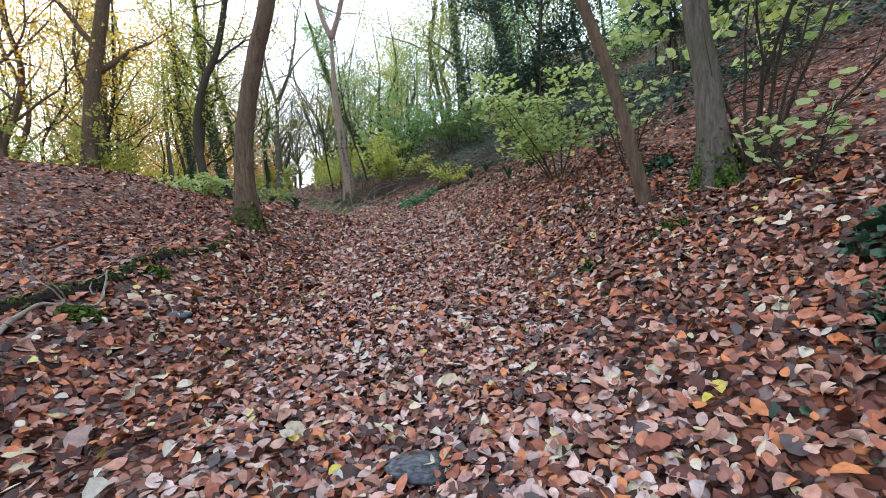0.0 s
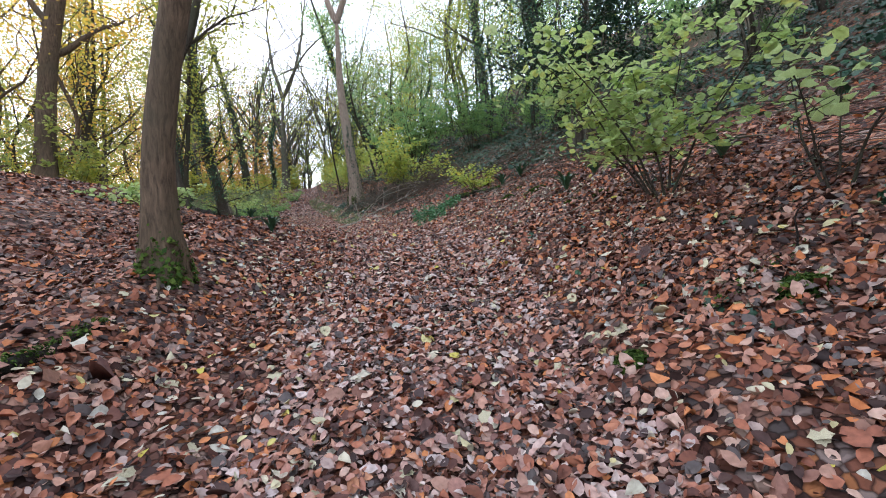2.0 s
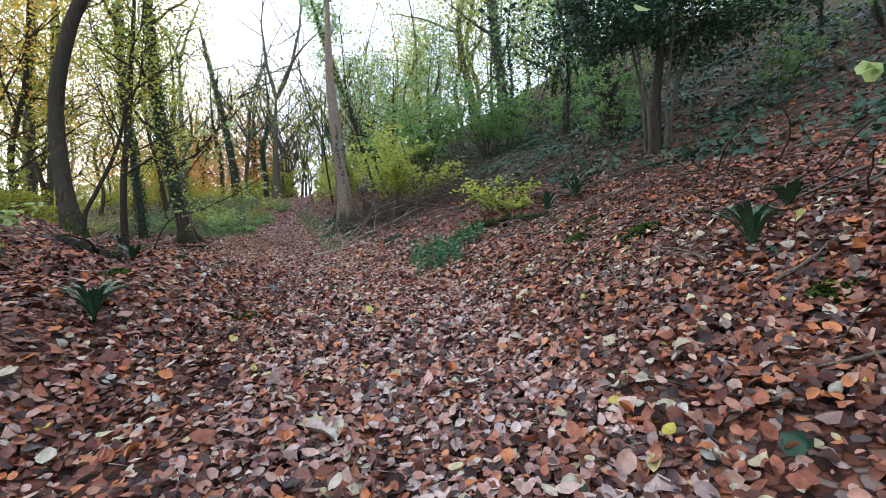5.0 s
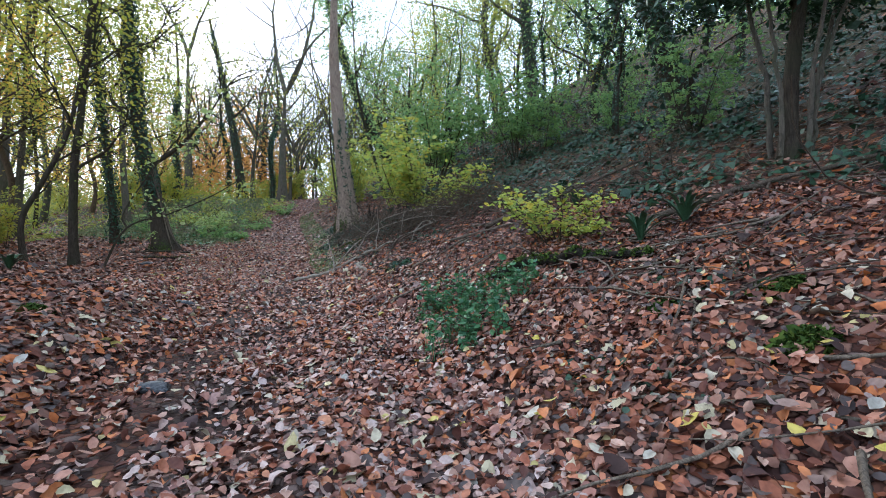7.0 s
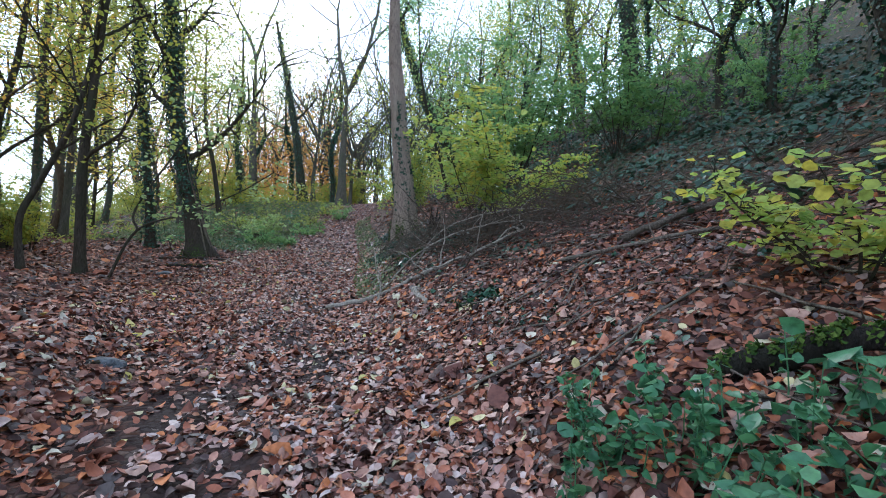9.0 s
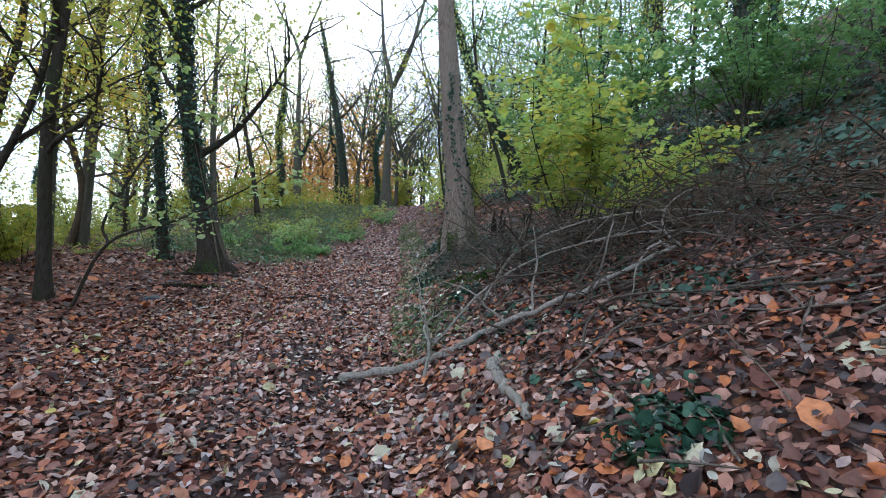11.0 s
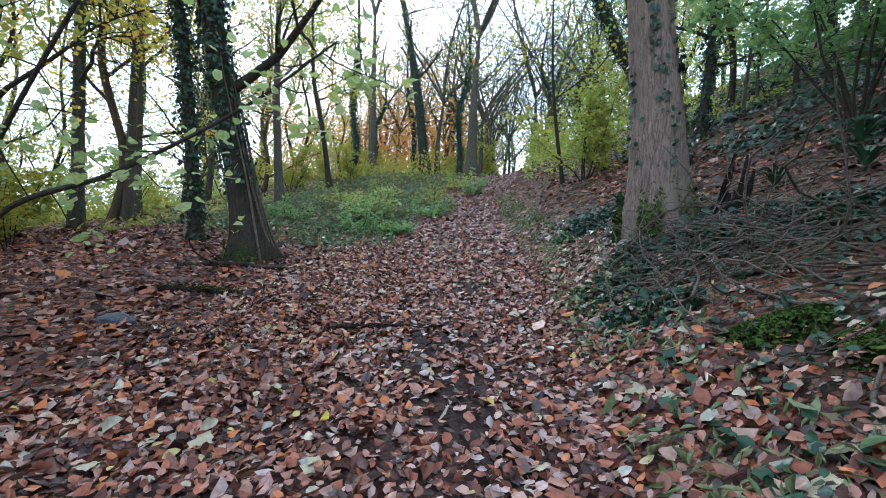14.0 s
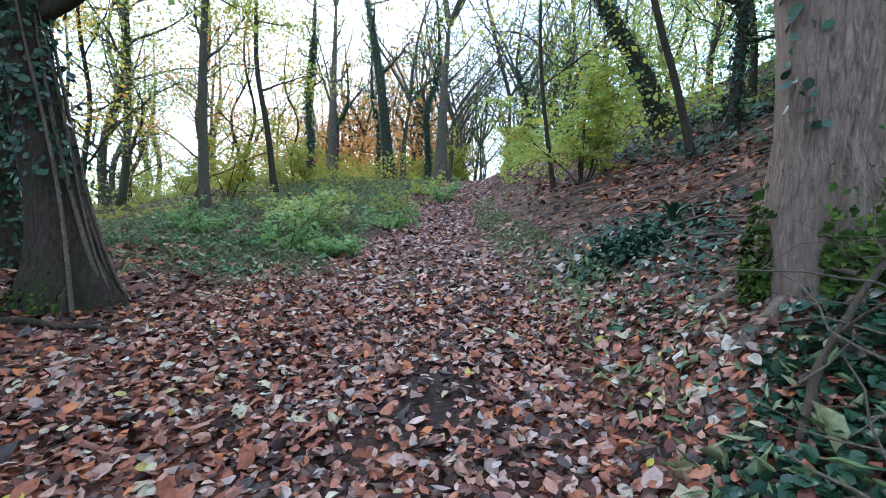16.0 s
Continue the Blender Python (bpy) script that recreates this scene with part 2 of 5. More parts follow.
def centre(y):
    """The path's middle line: x and height at y."""
    o = (-1.5, 0, 1.5)
    return sum(np.interp(y + d, PY, PX) for d in o) / 3, sum(np.interp(y + d, PY, PZ) for d in o) / 3


def height(x, y):
    x, y = np.asarray(x, float), np.asarray(y, float)
    xc, zc = centre(y)
    u = x - xc
    m = 1 - ease(13, 19.5, y)
    left = m * np.interp(u, UL, DL) + (1 - m) * np.interp(u, UF, DF)
    z = zc + np.where(u > 0, np.interp(u, UR, DR), left)
    z = z + 0.22 * np.exp(-((x + 5.05) ** 2 + (y - 23.6) ** 2) / 0.45)
    return z + 0.018 * np.sin(3.1 * x + 1.3 * y) + 0.015 * np.sin(2.3 * y - 4.1 * x + 1) + 0.012 * np.sin(7.3 * x + 2) * np.sin(6.1 * y)


def ground_z(x, y):
    return float(height(x, y))


# ---- mesh helpers ----
def mesh_of(name, verts, polys):
    """A mesh from an array of places and equal-sided faces."""
    me = bpy.data.meshes.new(name)
    verts, polys = np.asarray(verts, np.float32), np.asarray(polys, np.int32)
    k = polys.shape[1]
    me.vertices.add(len(verts))
    me.vertices.foreach_set("co", verts.ravel())
    me.loops.add(polys.size)
    me.loops.foreach_set("vertex_index", polys.ravel())
    me.polygons.add(len(polys))
    me.polygons.foreach_set("loop_start", np.arange(0, polys.size, k, dtype=np.int32))
    me.update(calc_edges=True)
    return me


def link(name, me, material, parent=None, label="", smooth=True):
    ob = new(name, me)
    me.materials.append(material)
    if smooth:
        me.polygons.foreach_set("use_smooth", np.ones(len(me.polygons), bool))
    if parent:
        ob.parent = parent
    if label:
        ob["label"] = label
    return ob


def thing(name, x, y, label, category, group="", z=None):
    ob = new(name)
    ob.location = (x, y, ground_z(x, y) if z is None else z)
    return tagged(ob, label, category, group)


OVAL = np.array([(0, -0.5, 0), (-0.3, -0.16, 0.07), (-0.27, 0.2, 0.05), (0, 0.5, 0), (0.27, 0.2, 0.05), (0.3, -0.16, 0.07)])
ROUND = np.array([(0, -0.5, 0), (-0.43, -0.15, 0.06), (-0.38, 0.27, 0.0), (0, 0.52, -0.08), (0.38, 0.27, 0.0), (0.43, -0.15, 0.06)])
LONG = np.array([(0, -0.5, 0), (-0.1, -0.2, 0.03), (-0.09, 0.15, 0.05), (0, 0.5, -0.05), (0.09, 0.15, 0.05), (0.1, -0.2, 0.03)])
FINE = np.array([(0, -0.5, 0), (-0.24, -0.3, 0.06), (-0.33, 0, 0.085), (-0.22, 0.3, 0.05), (0, 0.5, -0.03), (0.22, 0.3, 0.05), (0.33, 0, 0.085), (0.24, -0.3, 0.06), (0, 0, -0.02)])
FOUR = np.array([(0, 8, 2, 1), (8, 4, 3, 2), (0, 7, 6, 8), (8, 6, 5, 4)])
HALVES = np.array([(0, 3, 2, 1), (0, 5, 4, 3)])
LEAFLET = np.array([(0, -0.5, 0), (-0.33, 0, 0.05), (0, 0.5, 0), (0.33, 0, 0.05)])


def leaves(rng, places, size, shape=OVAL, up=None, tilt=0.5, spread=0.3, curl=1.0):
    """Places of single leaves turned at will: verts and faces. up: the way each leaf faces; tilt: how far it strays."""
    c = len(places)
    nrm = np.zeros((c, 3)) if up is None else np.array(up, float)
    if up is None:
        nrm[:, 2] = 1
    nrm = nrm + rng.normal(0, tilt, (c, 3))
    nrm /= np.linalg.norm(nrm, axis=1)[:, None] + 1e-9
    ax = rng.normal(0, 1, (c, 3))
    ax -= (ax * nrm).sum(1)[:, None] * nrm
    ax /= np.linalg.norm(ax, axis=1)[:, None] + 1e-9
    ay = np.cross(nrm, ax)
    s = size * np.exp(rng.normal(0, spread, c))
    tmpl = np.repeat(shape[None], c, 0)
    tmpl[:, :, 2] *= (rng.normal(0.6, 1.6, c) * curl)[:, None]
    tmpl[:, :, 2] += tmpl[:, :, 1] ** 2 * (rng.normal(0, 0.6, c) * curl)[:, None]
    tmpl = tmpl * s[:, None, None]
    v = places[:, None] + tmpl[:, :, :1] * ax[:, None] + tmpl[:, :, 1:2] * ay[:, None] + tmpl[:, :, 2:] * nrm[:, None]
    k = len(shape)
    face = {6: HALVES, 9: FOUR}.get(k, np.array([(0, 3, 2, 1)]))
    return v.reshape(-1, 3), (np.arange(c)[:, None, None] * k + face[None]).reshape(-1, face.shape[1])


def tube(points, radii, sides=8, rough=0.0, rng=None):
    """A tapering limb along a line of points: verts and quads."""
    p = np.asarray(points, float)
    t = np.gradient(p, axis=0)
    t /= np.linalg.norm(t, axis=1)[:, None] + 1e-9
    ref = np.where(np.abs(t[:, 2:3]) > 0.9, [[1.0, 0, 0]], [[0, 0, 1.0]])
    ref[:] = ref[0]
    a = np.cross(t, ref)
    a /= np.linalg.norm(a, axis=1)[:, None] + 1e-9
    b = np.cross(t, a)
    ang = np.linspace(0, 2 * np.pi, sides, endpoint=False)
    r = np.asarray(radii, float)[:, None] * np.ones(sides)
    if rough and rng is not None:
        r = r * (1 + rng.normal(0, rough, r.shape))
    v = p[:, None] + r[..., None] * (np.cos(ang)[None, :, None] * a[:, None] + np.sin(ang)[None, :, None] * b[:, None])
    i = np.arange(len(p) - 1)[:, None] * sides
    j = np.arange(sides)[None]
    k = (j + 1) % sides
    f = np.stack([i + j, i + k, i + sides + k, i + sides + j], -1).reshape(-1, 4)
    return v.reshape(-1, 3), f


def merged(parts):
    vs, fs, o = [], [], 0
    for v, f in parts:
        vs.append(v)
        fs.append(f + o)
        o += len(v)
    return np.concatenate(vs), np.concatenate(fs)


def curve_through(points, steps):
    """A smooth line through a few points (Catmull-Rom)."""
    p = np.asarray(points, float)
    p = np.vstack([2 * p[0] - p[1], p, 2 * p[-1] - p[-2]])
    out = []
    for k in range(1, len(p) - 2):
        t = np.linspace(0, 1, steps, endpoint=False)[:, None]
        a, b, c, d = p[k - 1], p[k], p[k + 1], p[k + 2]
        out.append(0.5 * (2 * b + (c - a) * t + (2 * a - 5 * b + 4 * c - d) * t ** 2 + (3 * b - a - 3 * c + d) * t ** 3))
    return np.vstack([*out, p[-2:-1]])


def wander(rng, start, way, length, steps, sway, lift=0.0):
    """A crooked twig from start along way."""
    d = np.array(way, float)
    d /= np.linalg.norm(d) + 1e-9
    p = [np.array(start, float)]
    for _ in range(steps):
        d = d + rng.normal(0, sway, 3) + (0, 0, lift)
        d /= np.linalg.norm(d)
        p.append(p[-1] + d * length / steps)
    return np.array(p)

# ---- ground ----
def spaced(lo, hi, step, far):
    mid = list(np.arange(lo, hi, step))
    out, s, v = [], step, hi
    while v < far:
        out.append(v)
        s *= 1.16
        v += s
    low, s, v = [], step, lo
    while v > -far:
        s *= 1.16
        v -= s
        low.append(v)
    return np.array(low[::-1] + mid + out)


gx, gy = spaced(-15, 8, 0.17, 380), spaced(-1, 32, 0.17, 380)
X, Y = np.meshgrid(gx, gy)
Z = height(X, Y)
nx = len(gx)
cell = (np.arange(len(gy) - 1)[:, None] * nx + np.arange(nx - 1)[None])
quad = np.stack([cell, cell + 1, cell + nx + 1, cell + nx], -1).reshape(-1, 4)
ground_mesh = mesh_of("ground", np.stack([X, Y, Z], -1).reshape(-1, 3), quad)
U = X - centre(Y)[0]


def greenness(x, y):
    """How much low green growth hides the litter: banks beside the further path and the slope above."""
    u = x - centre(y)[0]
    right = ease(17, 21, y) * ease(0.9, 2.2, u) * 0.3 + 0.4 * ease(9, 18, y) * ease(4.5, 8, u)
    left = ease(23.5, 26, y) * ease(1.3, 2.6, -u) * 0.9
    far = ease(30, 42, y) * ease(1.4, 2.5, np.abs(u)) * 0.9
    wob = 0.5 + 0.5 * np.sin(1.7 * x + 0.6 * y) * np.sin(1.3 * y - 0.5 * x + 1)
    return np.clip(np.maximum(np.maximum(right, left), far) * (0.6 + 0.5 * wob), 0, 1)


def muddiness(x, y):
    """Where feet have churned dark soil up through the leaves."""
    u = x - centre(y)[0]
    along = ease(10.5, 12.5, y) * (1 - ease(15, 17, y)) * np.exp(-((u + 0.8) / 0.75) ** 2) + 1.0 * ease(15, 16.5, y) * (1 - ease(23, 27, y)) * np.exp(-((u + 0.1) / 0.6) ** 2)
    spots = 0.5 + 0.5 * np.sin(4.3 * x + 1.1 * y) * np.sin(3.1 * y - 1.7 * x) + 0.25 * np.sin(9.1 * x) * np.sin(8.3 * y)
    return np.clip(along * (0.25 + spots), 0, 1)


churned = ground_mesh.attributes.new("mud", "FLOAT", "POINT")
churned.data.foreach_set("value", muddiness(X, Y).ravel().astype(np.float32))
att = ground_mesh.attributes.new("green", "FLOAT", "POINT")
att.data.foreach_set("value", greenness(X, Y).ravel().astype(np.float32))
ground = tagged(link("ground", ground_mesh, M_GROUND), "woodland floor of brown fallen leaves and dark soil", "ground", kind="structure")


def on_ground(rng, count, box, keep=None, lift=0.01):
    """Random places on the ground in x0, x1 (from the path's middle), y0, y1, with the ground's slope."""
    u0, u1, y0, y1 = box
    y = rng.uniform(y0, y1, count)
    x = centre(y)[0] + rng.uniform(u0, u1, count)
    if keep is not None:
        k = rng.uniform(0, 1, count) < keep(x, y)
        x, y = x[k], y[k]
    z = height(x, y)
    e = 0.05
    up = np.stack([-(height(x + e, y) - z) / e, -(height(x, y + e) - z) / e, np.ones(len(x))], -1)
    return np.stack([x, y, z + rng.uniform(0, lift, len(x))], -1), up


rng = np.random.default_rng(3)


def litter_left(x, y):
    return (1 - 0.6 * greenness(x, y)) * (1 - 0.78 * muddiness(x, y))


def litter(count, box, size, lift, shape=OVAL, tilt=0.36, curl=1.1):
    p, up = on_ground(rng, count, box, litter_left, lift)
    return leaves(rng, p, size, shape, up, tilt, 0.3, curl)


def bed(name, material, label, beds):
    tagged(link(name, mesh_of(name, *merged(beds)), material), label, "leaf litter", kind="stuff")


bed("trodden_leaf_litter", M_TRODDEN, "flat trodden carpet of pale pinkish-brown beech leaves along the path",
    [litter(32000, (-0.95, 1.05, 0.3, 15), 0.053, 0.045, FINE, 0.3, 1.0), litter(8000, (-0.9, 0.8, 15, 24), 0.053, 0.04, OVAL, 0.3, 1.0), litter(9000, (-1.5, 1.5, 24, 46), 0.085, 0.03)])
bed("leaf_litter", M_LITTER, "thick carpet of curled brown and orange beech leaves on the ground",
    [litter(36000, (-1.9, 2.2, 0.3, 15), 0.054, 0.06, FINE, 0.4, 1.2), litter(31000, (-2.6, 1.6, 15, 25), 0.055, 0.05, OVAL, 0.38, 1.2), litter(9000, (-3.8, 2.8, 15, 26), 0.068, 0.035),
     litter(4000, (-2.2, 2.2, 26, 46), 0.09, 0.03), litter(5000, (-20, -3.6, 16, 40), 0.12, 0.03)])
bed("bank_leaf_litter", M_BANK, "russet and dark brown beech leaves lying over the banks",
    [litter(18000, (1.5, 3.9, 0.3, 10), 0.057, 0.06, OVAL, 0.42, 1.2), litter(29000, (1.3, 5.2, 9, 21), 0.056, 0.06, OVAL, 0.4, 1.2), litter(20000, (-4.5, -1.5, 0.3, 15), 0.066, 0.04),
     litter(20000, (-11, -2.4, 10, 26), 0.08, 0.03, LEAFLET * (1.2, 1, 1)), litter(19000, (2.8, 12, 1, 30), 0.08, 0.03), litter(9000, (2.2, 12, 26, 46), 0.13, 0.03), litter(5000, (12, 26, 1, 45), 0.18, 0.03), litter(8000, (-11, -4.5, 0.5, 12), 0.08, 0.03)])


bed("pale_leaf_litter", M_PALE, "pale tan and yellow leaves scattered over the brown carpet", [litter(3400, (-2.2, 3.2, 0.3, 15), 0.062, 0.06, FINE, 0.35, 1.2), litter(2000, (-3.0, 2.2, 15, 26), 0.062, 0.055, FINE, 0.35, 1.2)])


# ---- large single leaves that stand out from the carpet ----
def maple_shape():
    bm = bmesh.new()
    ring = []
    lobes = [(-90, 0.14), (-55, 0.42), (-25, 0.37), (5, 0.5), (30, 0.38), (60, 0.47), (76, 0.42), (90, 0.56), (104, 0.42), (120, 0.47), (150, 0.38), (175, 0.5), (205, 0.37), (235, 0.42)]
    mid = bm.verts.new((0, 0, 0.04))
    for a, r in lobes:
        ring.append(bm.verts.new((r * math.cos(radians(a)), r * math.sin(radians(a)), 0.22 * r * r * math.sin(radians(3 * a)))))
    for k in range(len(ring)):
        bm.faces.new((mid, ring[k], ring[(k + 1) % len(ring)]))
    me = bpy.data.meshes.new("fallen_leaf")
    bm.to_mesh(me)
    bm.free()
    return me


maple = maple_shape()
maple.materials.append(M_PALE)
p, up = on_ground(rng, 330, (-2.4, 3.2, 1.2, 25), litter_left)
for place, nrm in zip(p, up):
    ob = new("fallen_leaf", maple)
    s = rng.uniform(0.075, 0.14)
    turn = Vector(nrm + rng.normal(0, 0.22, 3)).to_track_quat("Z", "Y").to_matrix().to_4x4()
    ob.matrix_world = Matrix.Translation(Vector(place) + Vector((0, 0, 0.03))) @ turn @ pose(0, 0, 0, 0, 0, rng.uniform(0, 360)) @ Matrix.Diagonal((s, s, s, 1))
    tagged(ob, "large pale lobed leaf lying on the leaf litter", "leaf", "large fallen leaves")


# ---- trees ----
def crown_leaves(rng, tips, count, spread, size, shape=LEAFLET):
    tips = np.asarray(tips)
    q = tips[rng.integers(0, len(tips), count)] + rng.normal(0, spread, (count, 3)) * (1, 1, 0.6)
    return leaves(rng, q, size, shape, None, 0.75, 0.25, 0.6)


def tree(name, x, y, line, r, label, bark, leaf=None, leaf_count=0, leaf_size=0.1, limbs=6, low=4.0, ivy=0, ivy_top=8.0, ivy_low=0.0, moss=False, seed=0, flare=1.5, spread=0.45,
         fork=None, reach=3.0, category="tree", group="", sides=18, roots=0):
    """A tree whose stem runs through line (offsets from its foot), with limbs from the height low upwards."""
    rng = np.random.default_rng(100 + seed)
    top = thing(name, x, y, label, category, group)
    pts = curve_through(np.vstack([(0, 0, -0.25), *line]) if line[0][2] > 0.01 else line, 6)
    h = pts[-1][2]
    f = np.clip(pts[:, 2] / h, 0, 1)
    rad = r * (1 - 0.75 * f ** 1.3) * (1 + (flare - 1) * np.exp(-np.maximum(pts[:, 2], 0) / (2.2 * r + 0.05)))
    v, q = tube(pts, rad, sides, 0.025, rng)
    ring = v.reshape(len(pts), sides, 3)
    th = np.linspace(0, 2 * np.pi, sides, endpoint=False)
    swell = np.exp(-np.maximum(pts[:, 2], 0) / 0.55)[:, None] * 0.2 * np.sin(5 * th + seed)[None] + 0.03 * np.sin(3 * th[None] + 1.7 * pts[:, 2:])
    ring = pts[:, None] + (ring - pts[:, None]) * (1 + swell * (1 if r > 0.1 else 0.3))[..., None]
    link("trunk", mesh_of("trunk", ring.reshape(-1, 3), q), bark, top)
    tips, twigs = [], []
    for k in range(limbs):
        z = low + (h * 0.95 - low) * (k + rng.uniform(0, 0.8)) / max(1, limbs)
        at = np.array([np.interp(z, pts[:, 2], pts[:, c]) for c in range(3)])
        r0 = float(np.interp(z, pts[:, 2], rad)) * 0.5
        a = k * 2.4 + rng.uniform(0, 1)
        way = np.array([math.cos(a), math.sin(a), rng.uniform(0.35, 1.3)])
        ln = reach * rng.uniform(0.7, 1.3) * (1 - 0.4 * z / h)
        arm = wander(rng, at, way, ln, 7, 0.16, 0.03)
        arm_mesh, parts = tube(arm, np.linspace(r0, 0.012, len(arm)), 6), []
        for j in range(2, 8):
            for _ in range(2 if sides > 9 or leaf_count < 600 else 1):
                tw = wander(rng, arm[j], (arm[j] - arm[j - 1]) * 3 / ln * 2 + rng.normal(0, 0.6, 3), ln * rng.uniform(0.25, 0.5), 4, 0.22, 0.02)
                parts.append(tube(tw, np.linspace(min(r0 * 0.4, 0.03), 0.004, len(tw)), 4 if sides > 9 else 3))
                tips.extend(tw[1:])
        if sides > 9:
            limb = link("limb", mesh_of("limb", *arm_mesh), bark, top)
            link("spray", mesh_of("spray", *merged(parts)), bark, limb)["kind"] = "stuff"
        else:
            link("limb", mesh_of("limb", *merged([arm_mesh] + parts)), bark, top)
    if fork:
        for way, ln, rr in fork:
            arm = wander(rng, pts[-1] - (0, 0, 0.1), way, ln, 8, 0.09, 0.02)
            parts = [tube(arm, np.linspace(rr, 0.02, len(arm)), 8)]
            for j in range(2, 9):
                tw = wander(rng, arm[j], rng.normal(0, 1, 3) + (0, 0, 0.6), ln * 0.4, 5, 0.2, 0.03)
                parts.append(tube(tw, np.linspace(rr * 0.35, 0.008, len(tw)), 5))
                tips.extend(tw[1:])
                for m in (2, 3, 4):
                    fine = wander(rng, tw[m], (tw[m] - tw[m - 1]) / ln * 6 + rng.normal(0, 0.5, 3) + (0, 0, 0.4), ln * 0.22, 4, 0.2, 0.04)
                    parts.append(tube(fine, np.linspace(rr * 0.14, 0.006, len(fine)), 3))
                    tips.extend(fine[1:])
            link("limb", mesh_of("limb", *merged(parts)), bark, top)
    if leaf and leaf_count and tips:
        link("crown", mesh_of("crown", *crown_leaves(rng, tips, leaf_count, spread, leaf_size)), leaf, top, smooth=False)["kind"] = "stuff"
    if ivy:
        zz = ivy_low + rng.uniform(0, 1, ivy) ** 0.8 * (ivy_top - ivy_low)
        at = np.stack([np.interp(zz, pts[:, 2], pts[:, c]) for c in range(3)], -1)
        a = rng.uniform(0, 2 * np.pi, ivy) if ivy > 1000 else rng.choice([-2.6, -1.2, -0.2, 1.9], ivy) + 0.25 * np.sin(2.1 * zz) + rng.normal(0, 0.16, ivy)
        rr = np.interp(zz, pts[:, 2], rad) + np.abs(rng.normal(0, 0.08 if ivy > 1000 else 0.025, ivy)) + 0.01
        out = np.stack([np.cos(a), np.sin(a), np.full(ivy, 0.35)], -1)
        link("ivy", mesh_of("ivy", *leaves(rng, at + out * rr[:, None] * (1, 1, 0), (0.06 if ivy > 1000 else 0.05) if sides > 9 else 0.11, ROUND if sides > 9 else LEAFLET, out, 0.5, 0.25, 0.6)), M_IVY, top, "dark climbing ivy leaves", smooth=False)["kind"] = "stuff"
    if moss:
        c = 3000 * int(moss)
        a = rng.uniform(0, 2 * np.pi, c)
        zz = np.abs(rng.normal(0, 0.26, c)) - 0.35
        rr = np.interp(zz, pts[:, 2], rad) * (1.02 + 0.2 * np.exp(-np.maximum(zz, 0) / 0.55) * np.sin(5 * (np.pi - a) + seed)) + rng.uniform(-0.01, 0.025, c)
        at = np.stack([np.interp(zz, pts[:, 2], pts[:, k]) + rr * (np.cos(a) if k == 0 else np.sin(a)) for k in range(2)] + [zz], -1)
        link("moss", mesh_of("moss", *leaves(rng, at, 0.042, LEAFLET, np.stack([np.cos(a), np.sin(a), np.full(c, 0.6)], -1), 0.6)), M_MOSS, top, "green moss at the foot of the trunk", smooth=False)["kind"] = "stuff"
    for k in range(roots):
        a = 2 * np.pi * (k + rng.uniform(0, 0.6)) / roots
        rt = wander(rng, (0.7 * r * math.cos(a), 0.7 * r * math.sin(a), 0.12), (math.cos(a), math.sin(a), -0.22), r * 3.2, 6, 0.12)
        for j in range(len(rt)):
            rt[j, 2] = min(rt[j, 2], ground_z(x + rt[j, 0], y + rt[j, 1]) - ground_z(x, y) + 0.01)
        link("root", mesh_of("root", *tube(rt, np.linspace(r * 0.2, 0.01, len(rt)), 8)), bark, top)
    return top


